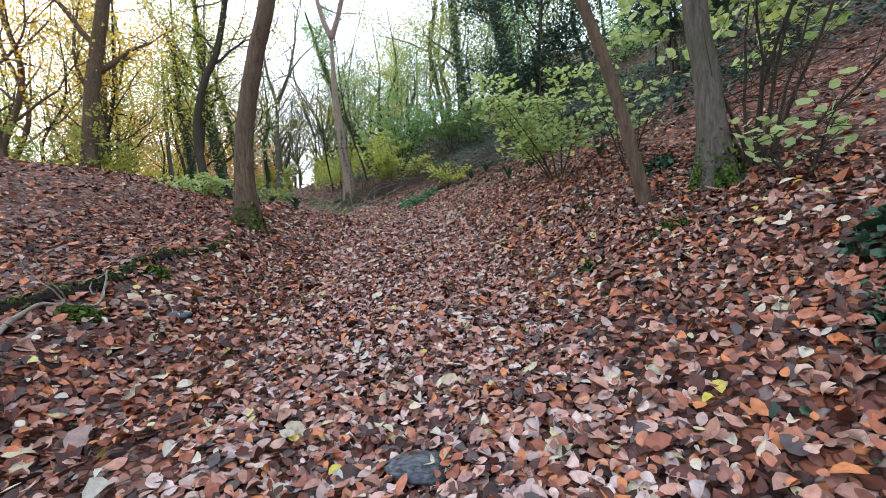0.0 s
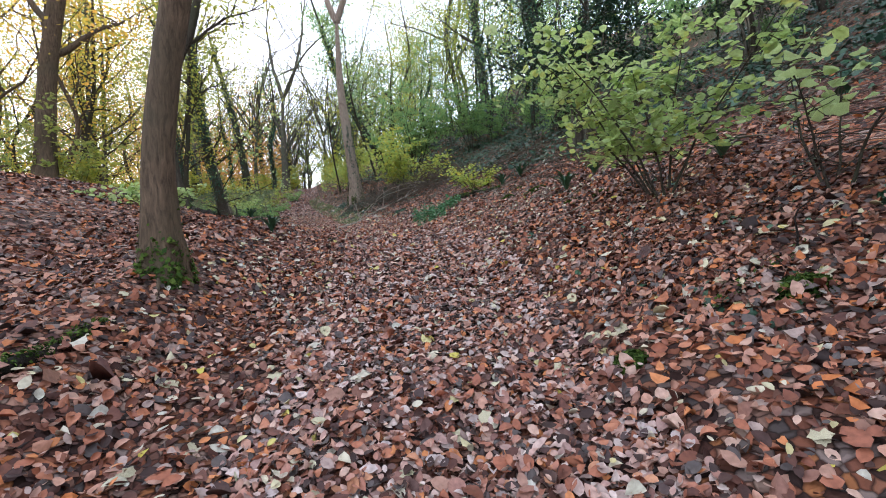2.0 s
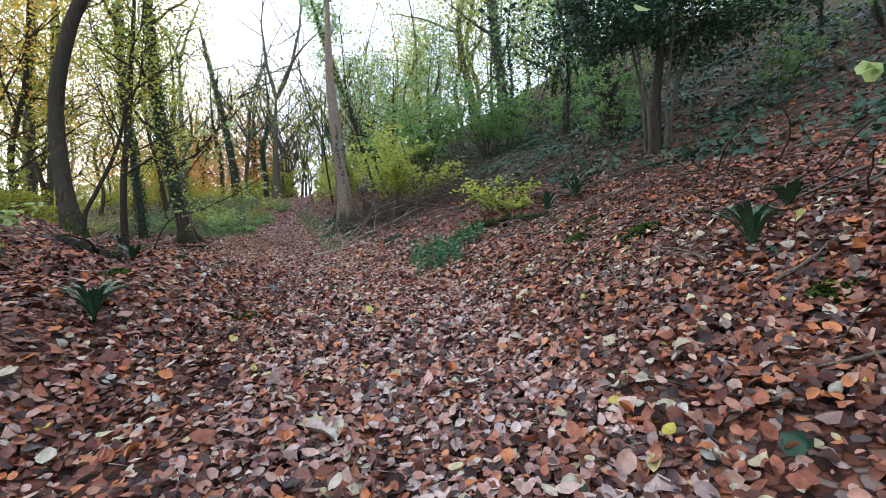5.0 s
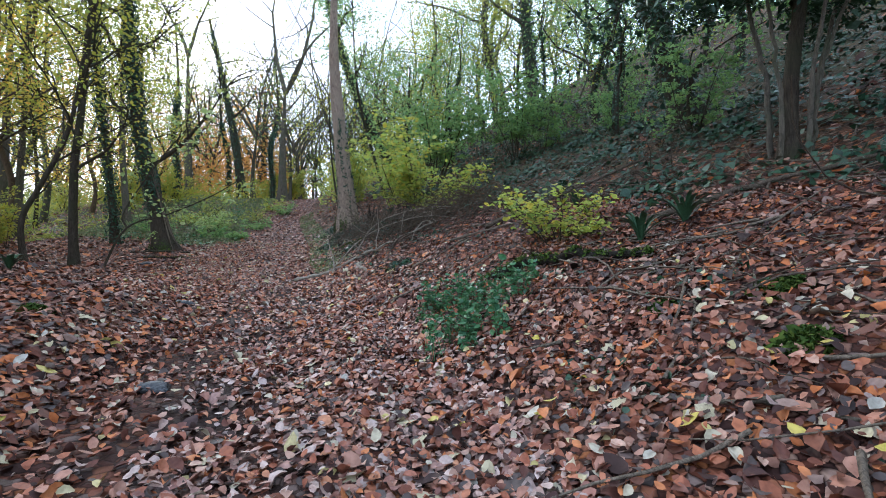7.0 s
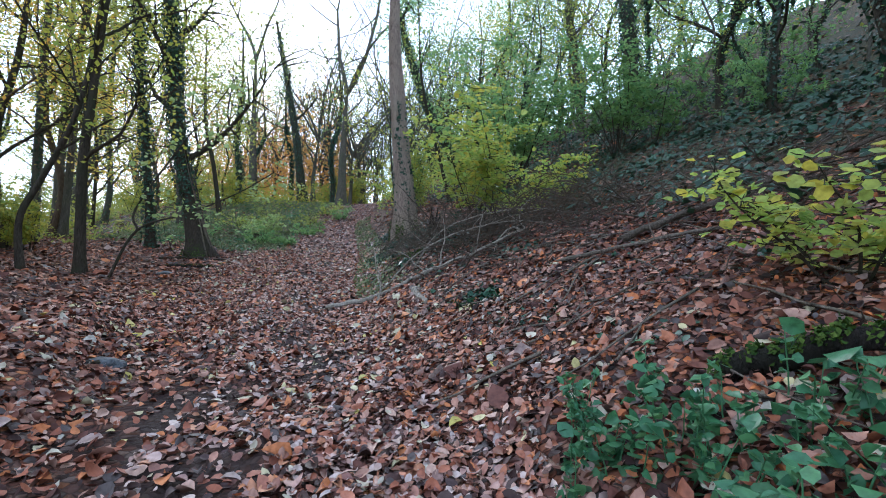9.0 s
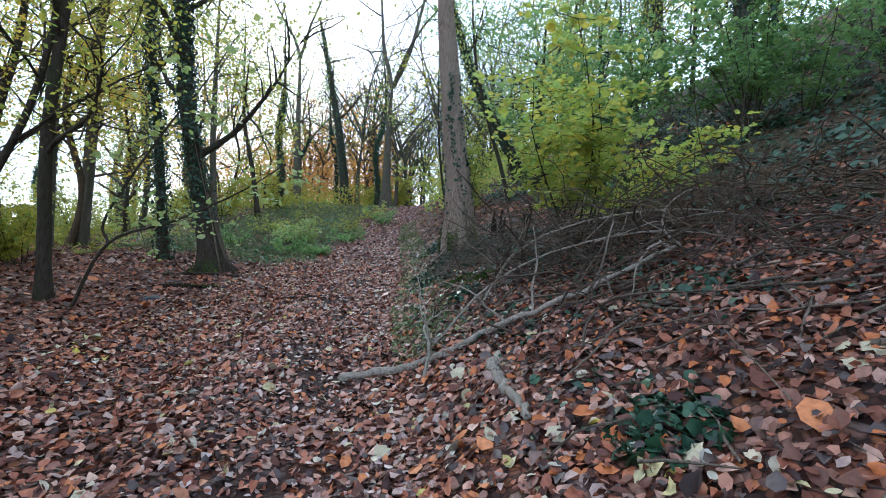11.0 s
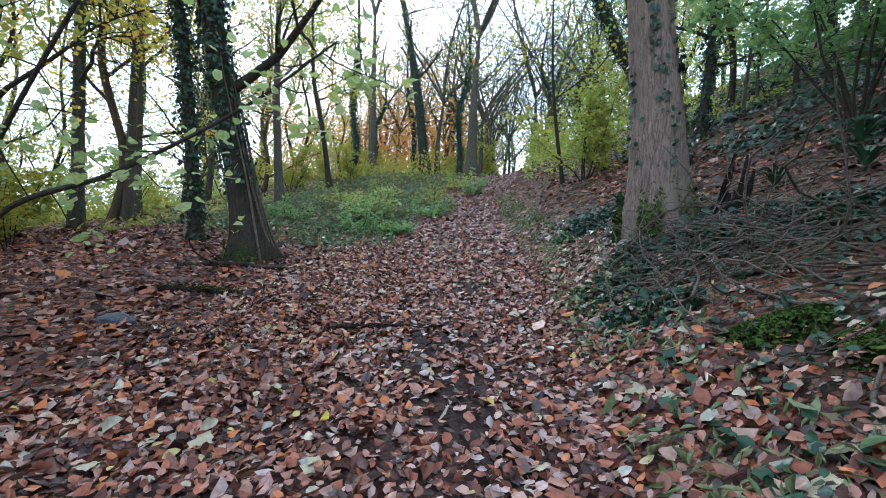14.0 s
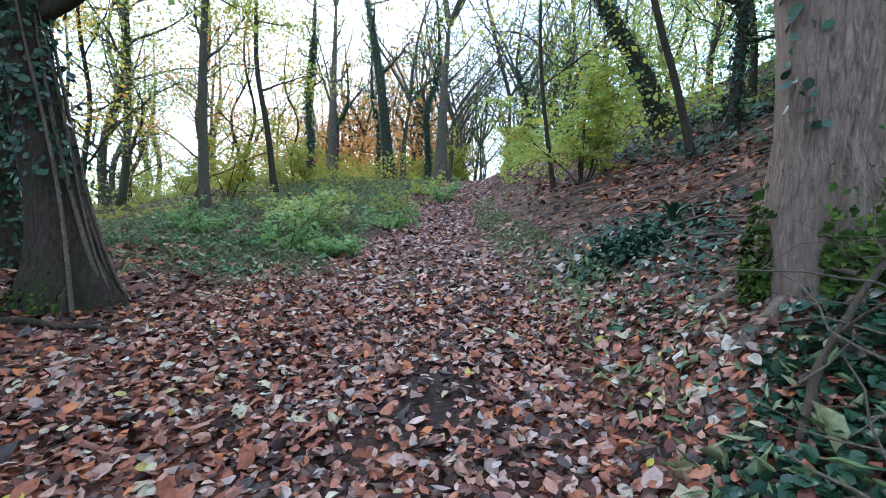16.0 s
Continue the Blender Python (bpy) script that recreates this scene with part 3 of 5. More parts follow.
def shrub(name, x, y, wide, tall, label, leaf, count, size, stems=9, seed=0, shape=ROUND, lean=(0, 0), twig=3, category="shrub", group="", bark=None, bottom=0.25, flat=0.55):
    """Many stems from one stool, with leaves held in flat sprays along the twigs."""
    rng = np.random.default_rng(500 + seed)
    top = thing(name, x, y, label, category, group)
    tips = []
    for k in range(stems):
        a = 2 * np.pi * (k + rng.uniform(0, 0.7)) / stems
        o = rng.uniform(0.3, 1.0) * wide / 2
        way = np.array([math.cos(a) * o + lean[0], math.sin(a) * o + lean[1], tall * rng.uniform(0.6, 1.0)])
        ln = float(np.linalg.norm(way))
        st = wander(rng, (0.08 * math.cos(a), 0.08 * math.sin(a), -0.05), way, ln, 8, 0.1)
        stalk, parts = tube(st, np.linspace(0.007 + 0.004 * tall, 0.003, len(st)), 6), []
        for j in range(2, 9):
            for _ in range(twig):
                w = rng.normal(0, 1, 3) * (1, 1, 0.3) + (0, 0, 0.1)
                tw = wander(rng, st[j], w, ln * rng.uniform(0.14, 0.34), 5, 0.2)
                parts.append(tube(tw, np.linspace(0.005, 0.002, len(tw)), 3 if twig < 3 else 4))
                tips.extend(tw[1:])
        if name.startswith("hazel"):
            stem = link("stem", mesh_of("stem", *stalk), bark or M_BARK_D, top)
            for piece in parts:
                link("twig", mesh_of("twig", *piece), bark or M_BARK_D, stem)
        else:
            link("stem", mesh_of("stem", *merged([stalk] + parts)), bark or M_BARK_D, top)
    tips = np.array(tips)
    tips = tips[tips[:, 2] > bottom * tall]
    q = tips[rng.integers(0, len(tips), count)] + rng.normal(0, size * 0.9, (count, 3)) * (1, 1, 0.5)
    if count <= 300:
        v, f = leaves(rng, np.zeros((1, 3)), 1.0, shape, None, 0.0, 0.0, 0.7)
        blade = mesh_of("leaf", v, f)
        blade.materials.append(leaf)
        for place in q:
            ob = new("leaf", blade)
            ob.parent = top
            ob.matrix_basis = pose(*place, rng.normal(0, 28), rng.normal(0, 28), rng.uniform(0, 360)) @ Matrix.Scale(size * rng.uniform(0.7, 1.25), 4)
    else:
        link("foliage", mesh_of("foliage", *leaves(rng, q, size, shape, None, flat, 0.22, 0.7)), leaf, top)["kind"] = "stuff"
    return top


tree("tree", -2.35, 7.2, [(0.03, 0, -0.3), (0.02, 0, 1.1), (0.24, 0, 2.4), (0.46, 0, 3.2), (0.8, 0.1, 5.2), (1.3, 0.2, 8), (1.7, 0.3, 12)], 0.135, "slim smooth-barked brown tree with mossy foot beside the path", M_BARK, M_YELLOW, 3500, 0.1, 6, 7.5, moss=True, seed=1, roots=5)
tree("tree", 2.7, 5.2, [(0, 0, -0.2), (-0.16, 0, 0.6), (-0.35, 0, 1.35), (-0.58, 0, 2.05), (-1.1, 0, 3.6), (-1.5, 0.2, 6), (-1.7, 0.3, 9)], 0.062, "thin grey-brown leaning tree on the bank", M_BARK, M_HAZEL, 2500, 0.09, 5, 4.5, seed=2, flare=1.3)
tree("tree", 3.3, 5.1, [(0, 0, -0.2), (-0.06, 0, 1.0), (-0.16, 0, 1.9), (-0.4, 0, 6), (-0.5, 0, 9)], 0.115, "old coppiced trunk with a broad dark mossy foot", M_BARK_G, M_HAZEL, 2500, 0.09, 5, 4.0, moss=2, seed=3, flare=1.9)
tree("tree", -11.5, 14.9, [(0, 0, -0.3), (0.2, 0, 2.9), (0.68, 0, 5.6), (1.4, 0, 10), (1.9, 0, 16)], 0.24, "tall brown tree with golden autumn crown", M_BARK, M_GOLD, 8000, 0.1, 11, 3.2, seed=4, reach=5)
tree("tree", -12.8, 13.4, [(0, 0, -0.3), (-0.5, 0, 2.6), (-0.6, 0, 6), (-0.2, 0, 11)], 0.14, "slender brown tree with orange and gold leaves", M_BARK, M_GOLD, 5500, 0.1, 9, 2.8, seed=5, reach=4.5)
tree("tree", -7.1, 14.5, [(0, 0, -0.3), (-0.3, 0, 1.1), (-0.4, 0, 2.4), (-0.1, 0, 3.7), (0.4, 0, 4.8), (0.8, 0, 7), (1.2, 0, 11)], 0.13, "thin crooked dark tree with yellowing leaves", M_BARK_D, M_YELLOW, 4500, 0.085, 8, 3.6, moss=True, seed=6)
ivied_tree = tree("tree", -11.0, 23.2, [(0, 0, -0.3), (-0.28, -0.16, 1.2), (-0.66, -0.38, 3.2), (-0.9, -0.53, 5.4), (-1.2, -0.7, 10), (-1.4, -0.8, 15)], 0.19, "dark ivy-clad tree with flared mossy foot", M_BARK_D, M_OLIVE, 7000, 0.085, 12, 2.6, ivy=5500, ivy_top=10, ivy_low=1.0, moss=True, seed=7, flare=2.3, roots=7, reach=4)
rng = np.random.default_rng(61)
for k in range(11):
    a = rng.uniform(0, 2 * np.pi)
    zz = np.linspace(0, 3.4, 12)
    rr = 0.2 + 0.24 * np.exp(-zz / 0.5) + rng.uniform(0, 0.05)
    aa = a + rng.normal(0, 0.25) * zz * 0.4 + 0.1 * np.sin(2 * zz + k)
    c = np.stack([-0.21 * zz + rr * np.cos(aa), -0.12 * zz + rr * np.sin(aa), zz - 0.1], -1)
    link("ivy_stem", mesh_of("ivy_stem", *tube(c, np.linspace(rng.uniform(0.012, 0.028), 0.008, 12), 6)), M_STICK, ivied_tree, "grey-brown climbing ivy stem")
tree("tree", -13.1, 23.5, [(0, 0, -0.3), (-0.31, -0.2, 3.3), (-0.58, -0.37, 6), (-0.8, -0.45, 13)], 0.115, "dark ivy-clad tree behind the flared one", M_BARK_D, M_OLIVE, 4000, 0.11, 7, 4.0, ivy=4000, ivy_top=9, seed=8)
tree("tree", -5.1, 23.75, [(0, 0, -0.45), (-0.1, -0.06, 1.1), (-0.24, -0.15, 2.35), (-0.5, -0.3, 5.2), (-0.55, -0.32, 8.2)], 0.265, "large tan furrow-barked tree with patches of ivy and mossy foot", M_BARK_B, M_YELLOW, 3000, 0.1, 0, 6, ivy=520, ivy_top=3.4, ivy_low=0.5, moss=2, seed=9, flare=1.35,
     fork=[((-0.35, 0, 1), 8, 0.15), ((0.4, 0.1, 1), 8, 0.16)], sides=22, roots=7)
evergreen = tree("tree", 3.3, 16.0, [(0, 0, -0.3), (0.02, 0, 1.0), (0.15, 0, 2.2), (0.4, 0, 5), (0.6, 0, 8.5)], 0.085, "dark evergreen tree with several twisted stems on the slope", M_BARK_D, M_IVY, 13000, 0.1, 15, 2.0, seed=10, reach=3.0, flare=1.9, spread=0.4, roots=6)
rng = np.random.default_rng(62)
for k in range(16):
    a = 2 * np.pi * k / 16 + rng.uniform(-0.2, 0.2)
    out = np.array([math.cos(a), math.sin(a), 0])
    ln = rng.uniform(1.4, 2.5)
    c = wander(rng, (0.12 * k / 16, 0, 1.9 + 1.6 * rng.uniform(0, 1)), out + (0, 0, 0.25), ln, 8, 0.09, -0.05)
    bough = link("bough", mesh_of("bough", *tube(c, np.linspace(0.03, 0.006, 9), 6)), M_BARK_D, evergreen)
    q = c[rng.integers(2, 9, 500)] + rng.normal(0, 0.2, (500, 3)) * (1, 1, 0.6) - (0, 0, 0.08)
    link("foliage", mesh_of("foliage", *leaves(rng, q, 0.1, LEAFLET * (0.6, 1, 1), None, 0.6, 0.25, 0.6)), M_IVY, bough, smooth=False)["kind"] = "stuff"
rng = np.random.default_rng(60)
for dx, dy, tx, ty in [(-0.16, -0.12, -0.35, -0.2), (0.2, -0.1, 0.5, -0.25), (-0.1, 0.2, -0.15, 0.5), (0.28, 0.1, 0.65, 0.2), (0.1, -0.2, 0.1, -0.4)]:
    c = curve_through([(dx, dy, -0.25), (dx + tx * 0.1, dy + ty * 0.1, 0.8), (dx + tx * 0.6, dy + ty * 0.5, 1.9), (dx + tx, dy + ty, 3.4), (dx + tx * 1.5, dy + ty, 5.5)], 6)
    link("stem", mesh_of("stem", *tube(c + rng.normal(0, 0.012, c.shape), np.linspace(rng.uniform(0.02, 0.045), 0.01, len(c)), 8, 0.08, rng)), M_BARK_G, evergreen)
tree("tree", 3.95, 20.6, [(0, 0, -0.3), (-0.45, 0, 1.3), (-0.95, 0, 2.9), (-1.6, 0, 6), (-2, 0, 12)], 0.27, "leaning dark tree wrapped in ivy on the slope", M_BARK_D, M_IVY, 5000, 0.11, 8, 4, ivy=5500, ivy_top=8, seed=11)
tree("tree", 1.15, 29.4, [(0, 0, -0.3), (-0.2, 0, 3), (-0.5, 0, 6), (-0.8, 0, 14)], 0.26, "ivy-covered tree up the slope", M_BARK_G, M_OLIVE, 5000, 0.13, 9, 3.5, ivy=5000, ivy_top=10, seed=12, reach=4)
tree("tree", -10.46, 19.5, [(0, 0, -0.3), (0.0, -0.08, 1.0), (0.12, -0.2, 2.4), (0.3, -0.22, 4.0), (0.5, 0, 10)], 0.095, "dark slender tree with thinning leaves", M_BARK_D, M_YELLOW, 2600, 0.085, 10, 2.2, seed=13, reach=3.2)
tree("tree", -10.95, 18.8, [(0, 0, -0.3), (-0.12, -0.05, 0.9), (0.12, 0.1, 1.7), (0.55, 0.3, 2.9), (0.8, 0.4, 4.4), (1.1, 0.5, 8)], 0.06, "thin crooked dark tree with yellow leaves", M_BARK_D, M_YELLOW, 2200, 0.085, 9, 1.8, seed=53, reach=2.6)
tree("tree", -16.0, 21.5, [(0, 0, -0.3), (-0.3, -0.2, 3), (0.1, 0, 6), (0.3, 0, 12)], 0.11, "slender dark tree with golden leaves", M_BARK_D, M_GOLD, 3500, 0.1, 10, 2.2, seed=54, reach=3.6)
tree("tree", -17.7, 23.3, [(0, 0, -0.3), (-0.1, 0, 4.5), (-0.1, 0, 7), (0.1, 0, 14)], 0.14, "tall grey-brown tree with thinning leaves", M_BARK_G, M_OLIVE, 3500, 0.1, 10, 3, seed=14, ivy=600, ivy_top=6)
tree("tree", -18.6, 24.8, [(0, 0, -0.3), (0.2, 0, 4.9), (0.3, 0, 11)], 0.13, "slender grey tree with yellow leaves", M_BARK_G, M_YELLOW, 4000, 0.11, 8, 3.5, seed=15)
tree("tree", -16.1, 41.0, [(0, 0, -0.3), (-0.1, 0, 4), (0, 0, 8)], 0.3, "bare tree with upright forking limbs by the path", M_BARK_G, M_OLIVE, 900, 0.13, 3, 4, seed=16, fork=[((-0.3, 0, 1), 11, 0.17), ((0.25, 0.1, 1), 12, 0.17), ((0.6, -0.2, 1), 9, 0.12)])
tree("tree", -27.4, 46.2, [(0, 0, -0.3), (-0.3, 0, 6), (-0.5, 0, 13)], 0.34, "tall bare grey tree", M_BARK_G, M_OLIVE, 800, 0.14, 5, 7, seed=17, fork=[((-0.3, 0, 1), 8, 0.17), ((0.4, 0, 1), 8, 0.15)])
tree("tree", -21.0, 44.0, [(0, 0, -0.3), (-0.9, 0, 5), (-2.1, 0, 10), (-3.4, 0, 15)], 0.33, "leaning tree clad in ivy with bare limbs", M_BARK_D, M_OLIVE, 800, 0.14, 6, 6, ivy=6000, ivy_top=14, seed=18)
tree("tree", -5.9, 34.4, [(0, 0, -0.3), (-0.88, -0.41, 1.6), (-1.6, -0.75, 2.9), (-2.6, -1.2, 5.4), (-4.2, -2.0, 11)], 0.24, "leaning dark ivy-clad tree on the slope", M_BARK_D, M_GREEN, 4000, 0.12, 7, 5, ivy=5000, ivy_top=9, seed=19)
tree("tree", -5.5, 30.0, [(0, 0, -0.2), (-0.38, -0.17, 1.3), (-0.79, -0.36, 2.7), (-1.3, -0.6, 5), (-1.6, -0.7, 9)], 0.07, "thin leaning sapling on the slope", M_BARK_D, M_HAZEL, 1800, 0.1, 6, 3, seed=20)
tree("tree", -8.3, 31.5, [(0, 0, -0.2), (-0.5, 0, 3), (-0.7, 0, 7)], 0.055, "thin sapling by the path", M_BARK_D, M_YELLOW, 1500, 0.1, 6, 2, seed=21)
tree("tree", -4.9, 31.0, [(0, 0, -0.2), (0.1, 0, 1.6), (0.2, 0, 6)], 0.11, "dark ivied sapling on the slope", M_BARK_D, M_GREEN, 2500, 0.1, 7, 1.5, ivy=1200, ivy_top=4, seed=22)
tree("tree", -20.3, 34.4, [(0, 0, -0.2), (-0.5, -0.2, 2.8), (-1.05, -0.45, 5.7), (-1.3, -0.5, 11)], 0.13, "slender leaning tree beside the green bank", M_BARK_D, M_YELLOW, 2500, 0.11, 7, 4, seed=23)
tree("tree", -18.7, 30.1, [(0, 0, -0.2), (-0.45, 0, 4.2), (-0.6, 0, 11)], 0.16, "grey tree beside the green bank", M_BARK_G, M_YELLOW, 2500, 0.11, 7, 4, seed=24)
tree("tree", -20.7, 26.0, [(0, 0, -0.2), (0, 0, 2.8), (0.1, 0, 12)], 0.17, "brown tree on the flat woodland floor", M_BARK_G, M_GOLD, 3500, 0.11, 7, 4, seed=25)

# ---- shrubs and saplings ----
shrub("hazel_bush", -2.7, 21.7, 4.0, 2.3, "yellow-green hazel bush on the bank above dead branches", M_HAZY, 4300, 0.082, 11, 1, lean=(0.1, -0.3), bottom=0.2, flat=0.4)
shrub("hazel_bush", 2.45, 8.35, 2.2, 1.9, "light green hazel bush on the bank", M_HAZEL, 2000, 0.075, 7, 2, lean=(-0.4, 0.0), bottom=0.22, flat=0.45)
shrub("low_shrub", 0.4, 15.6, 1.6, 0.75, "low yellow-green shrub on the bank", M_HAZY, 900, 0.062, 8, 3, bottom=0.15, flat=0.4)
shrub("low_shrub", -5.3, 11.0, 1.9, 0.5, "low pale green bramble at the edge of the mound", M_HAZEL, 700, 0.08, 8, 4, bottom=0.2)
shrub("low_shrub", -12.8, 28.2, 1.8, 0.9, "pale green leafy shrub on the green bank", M_HAZEL, 900, 0.09, 8, 5)
for k, (x, y, w, h, mat) in enumerate([(-11.8, 26.8, 1.6, 0.55, M_GREEN), (-13.6, 29.5, 2.0, 0.8, M_OLIVE), (-11.6, 29.6, 1.6, 0.6, M_GREEN), (-14.6, 27.0, 1.9, 0.6, M_GREEN), (-13.0, 32.0, 2.0, 0.9, M_OLIVE), (-15.8, 30.5, 2.2, 0.9, M_HAZY), (-12.8, 34.6, 1.6, 0.8, M_GREEN), (-10.6, 26.4, 0.8, 0.35, M_GREEN), (-16.5, 33.5, 2.4, 1.1, M_OLIVE), (-14.2, 36.0, 1.8, 1.0, M_HAZY)]):
    shrub("low_shrub", x, y, w, h, "low straggling green shrub on the green bank", mat, 620, 0.07, 9, 70 + k, twig=1, group="bank shrubs", bottom=0.05)
shrub("hazel_bush", -7.6, 31.0, 2.6, 3.0, "yellow-green hazel bush beside the path", M_HAZY, 4200, 0.075, 9, 6, bottom=0.1)
shrub("elder_bush", -2.8, 27.0, 4.2, 4.4, "broad mid-green bush behind the large tree", M_GREEN, 6500, 0.085, 12, 7)
shrub("elder_bush", 0.2, 25.5, 3.2, 3.4, "mid-green bush on the slope", M_GREEN, 4200, 0.085, 10, 8)
shrub("hazel_sapling", 3.55, 4.45, 0.7, 0.75, "young sapling with broad green leaves", M_HAZEL, 60, 0.1, 4, 9)
shrub("hazel_stool", 3.75, 5.2, 2.8, 3.2, "hazel stool of thin upright stems with broad green leaves", M_HAZEL, 1500, 0.1, 10, 10, bottom=0.45)
shrub("hazel_sapling", 3.2, 7.0, 1.2, 1.4, "young hazel with pale green leaves", M_HAZEL, 110, 0.1, 4, 11, bottom=0.4)

# ---- woodland behind ----
def scatter(template, count, region, seed, low=0.8, high=1.25, avoid=1.8):
    """Copies of a tree over u0, u1, y0, y1 beside the path."""
    rng = np.random.default_rng(900 + seed)
    u0, u1, y0, y1 = region
    for _ in range(count):
        y = rng.uniform(y0, y1)
        u = rng.uniform(u0, u1)
        if abs(u) < avoid:
            u = math.copysign(avoid, u)
        x = float(centre(y)[0]) + u
        s = rng.uniform(low, high)
        copy_thing(template, pose(x, y, ground_z(x, y), rng.normal(0, 2), rng.normal(0, 2), rng.uniform(0, 360)) @ Matrix.Diagonal((s, s, s, 1)))


def far_tree(x, y, seed, leaf, count, bark, ivy=0, label="", r=0.2, h=15, low=3.0, limbs=9, reach=4.0, size=0.15):
    return tree("tree", x, y, [(0, 0, -0.5), (0.02 * h, 0, h * 0.14), (-0.03 * h, 0.02 * h, h * 0.36), (0.03 * h, -0.03 * h, h * 0.62), (-0.02 * h, 0, h)], r, label, bark, leaf, count, size, limbs, low, ivy=ivy, ivy_top=h * 0.6, seed=seed, spread=0.5, reach=reach, sides=9, group="woodland trees")


gold = far_tree(-19.0, 19.0, 40, M_GOLD, 2600, M_BARK, 0, "woodland tree with golden autumn leaves", 0.12, 14, 1.8, 12, 4.5, 0.11)
olive = far_tree(-24.0, 30.5, 41, M_OLIVE, 3400, M_BARK_G, 500, "woodland tree with olive-yellow leaves and some ivy", 0.14, 14, 1.5, 12, 4.2, 0.11)
yellow = far_tree(-27.0, 22.5, 42, M_YELLOW, 3000, M_BARK_D, 0, "woodland tree with yellowing leaves", 0.08, 10, 1.0, 12, 3.2, 0.105)
orange = far_tree(-33.0, 52.0, 43, M_ORANGE, 3400, M_BARK, 0, "woodland tree with orange autumn leaves", 0.13, 12, 0.8, 12, 3.6, 0.12)
green = far_tree(7.5, 26.0, 44, M_GREEN, 2700, M_BARK_D, 700, "woodland tree with green leaves and ivy", 0.11, 11, 1.4, 12, 3.8, 0.105)
bare = tree("tree", -20.0, 56.0, [(0, 0, -0.5), (0.1, 0, 2), (-0.1, 0, 4.5)], 0.17, "nearly bare grey tree with upright forking limbs", M_BARK_G, M_OLIVE, 250, 0.15, 3, 2.5, seed=45, sides=9, reach=2.5, group="woodland trees",
            fork=[((-0.5, 0.1, 1), 7, 0.09), ((0.2, 0.3, 1), 8, 0.1), ((0.6, -0.2, 1), 6.5, 0.08), ((-0.1, -0.5, 1), 7, 0.08)])
ivied = far_tree(-24.0, 40.0, 46, M_GREEN, 500, M_BARK_D, 3000, "bare trunk thickly wrapped in dark ivy", 0.18, 13, 5.0, 7, 3.0)
scatter(gold, 7, (-30, -10, 10, 30), 1)
scatter(olive, 7, (-40, -12, 24, 58), 2)
scatter(yellow, 12, (-36, -8, 20, 50), 3)
scatter(orange, 9, (-32, -5, 48, 75), 4)
scatter(orange, 3, (-20, -12, 34, 44), 14)
scatter(green, 10, (8, 28, 6, 48), 5)
scatter(green, 2, (9, 15, 17, 28), 25, 0.7, 1.0)
scatter(olive, 7, (7, 28, 24, 60), 6)
for x, y, turn, size in ((7.4, 10.5, 70, 0.8), (8.6, 17.2, 160, 0.8)):
    copy_thing(evergreen, pose(x, y, ground_z(x, y), 0, 0, turn) @ Matrix.Diagonal((size, size, size, 1)))
pole = far_tree(5.2, 24.5, 47, M_HAZY, 1100, M_BARK_G, 0, "thin pole-like sapling with yellow-green leaves on the slope", 0.04, 7, 1.0, 9, 1.3, 0.09)
green_pole = far_tree(3.6, 27.0, 48, M_GREEN, 1300, M_BARK_D, 250, "thin ivied sapling with green leaves on the slope", 0.045, 6.5, 0.8, 9, 1.3, 0.09)
scatter(pole, 13, (7, 20, 20, 46), 35, 0.8, 1.3)
scatter(green_pole, 13, (7.5, 20, 18, 44), 36, 0.8, 1.3)
scatter(green_pole, 4, (9, 15, 9, 18), 37, 0.6, 1.0)
scatter(bare, 26, (-24, 8, 44, 74), 7, 0.8, 1.3)
scatter(bare, 14, (-14, 8, 48, 66), 19, 1.0, 1.6)
scatter(olive, 12, (-20, 14, 54, 82), 31, 1.0, 1.5, 3)
scatter(green, 5, (-9, 10, 46, 60), 32, 0.8, 1.2, 3)
scatter(ivied, 6, (-10, 8, 44, 58), 33, 0.8, 1.2, 3)
scatter(gold, 2, (-24, -12, 14, 26), 34, 0.8, 1.2)
scatter(yellow, 6, (4, 14, 32, 56), 8)
scatter(ivied, 5, (-34, -8, 30, 60), 15)
bush_a = shrub("bush", -23.0, 27.0, 3.2, 2.6, "yellow-green woodland undergrowth bush", M_OLIVE, 1500, 0.11, 5, 20, LEAFLET, twig=1, group="undergrowth", bottom=0.05)
bush_b = shrub("bush", -22.0, 38.0, 3.0, 2.2, "yellow woodland undergrowth bush", M_YELLOW, 1500, 0.11, 5, 21, LEAFLET, twig=1, group="undergrowth", bottom=0.05)
bush_c = shrub("bush", 4.5, 31.0, 3.2, 2.8, "green woodland undergrowth bush", M_GREEN, 1500, 0.11, 5, 22, LEAFLET, twig=1, group="undergrowth", bottom=0.05)
scatter(bush_a, 14, (-30, -8, 24, 52), 9, 0.7, 1.4)
scatter(bush_b, 16, (-32, -6, 30, 58), 10, 0.7, 1.5)
scatter(bush_c, 8, (7, 22, 24, 50), 11, 0.7, 1.3)
scatter(bush_a, 10, (2.5, 9, 34, 58), 12, 0.8, 1.4)
scatter(bush_b, 8, (-12, -6.5, 15, 24), 13, 0.5, 0.95)
scatter(bush_b, 9, (-8, 7, 44, 58), 16, 1.0, 1.8, 2.4)
scatter(bush_a, 8, (-14, -8, 12, 22), 17, 0.6, 1.0)
scatter(bush_c, 4, (8, 15, 15, 30), 18, 0.4, 0.8)


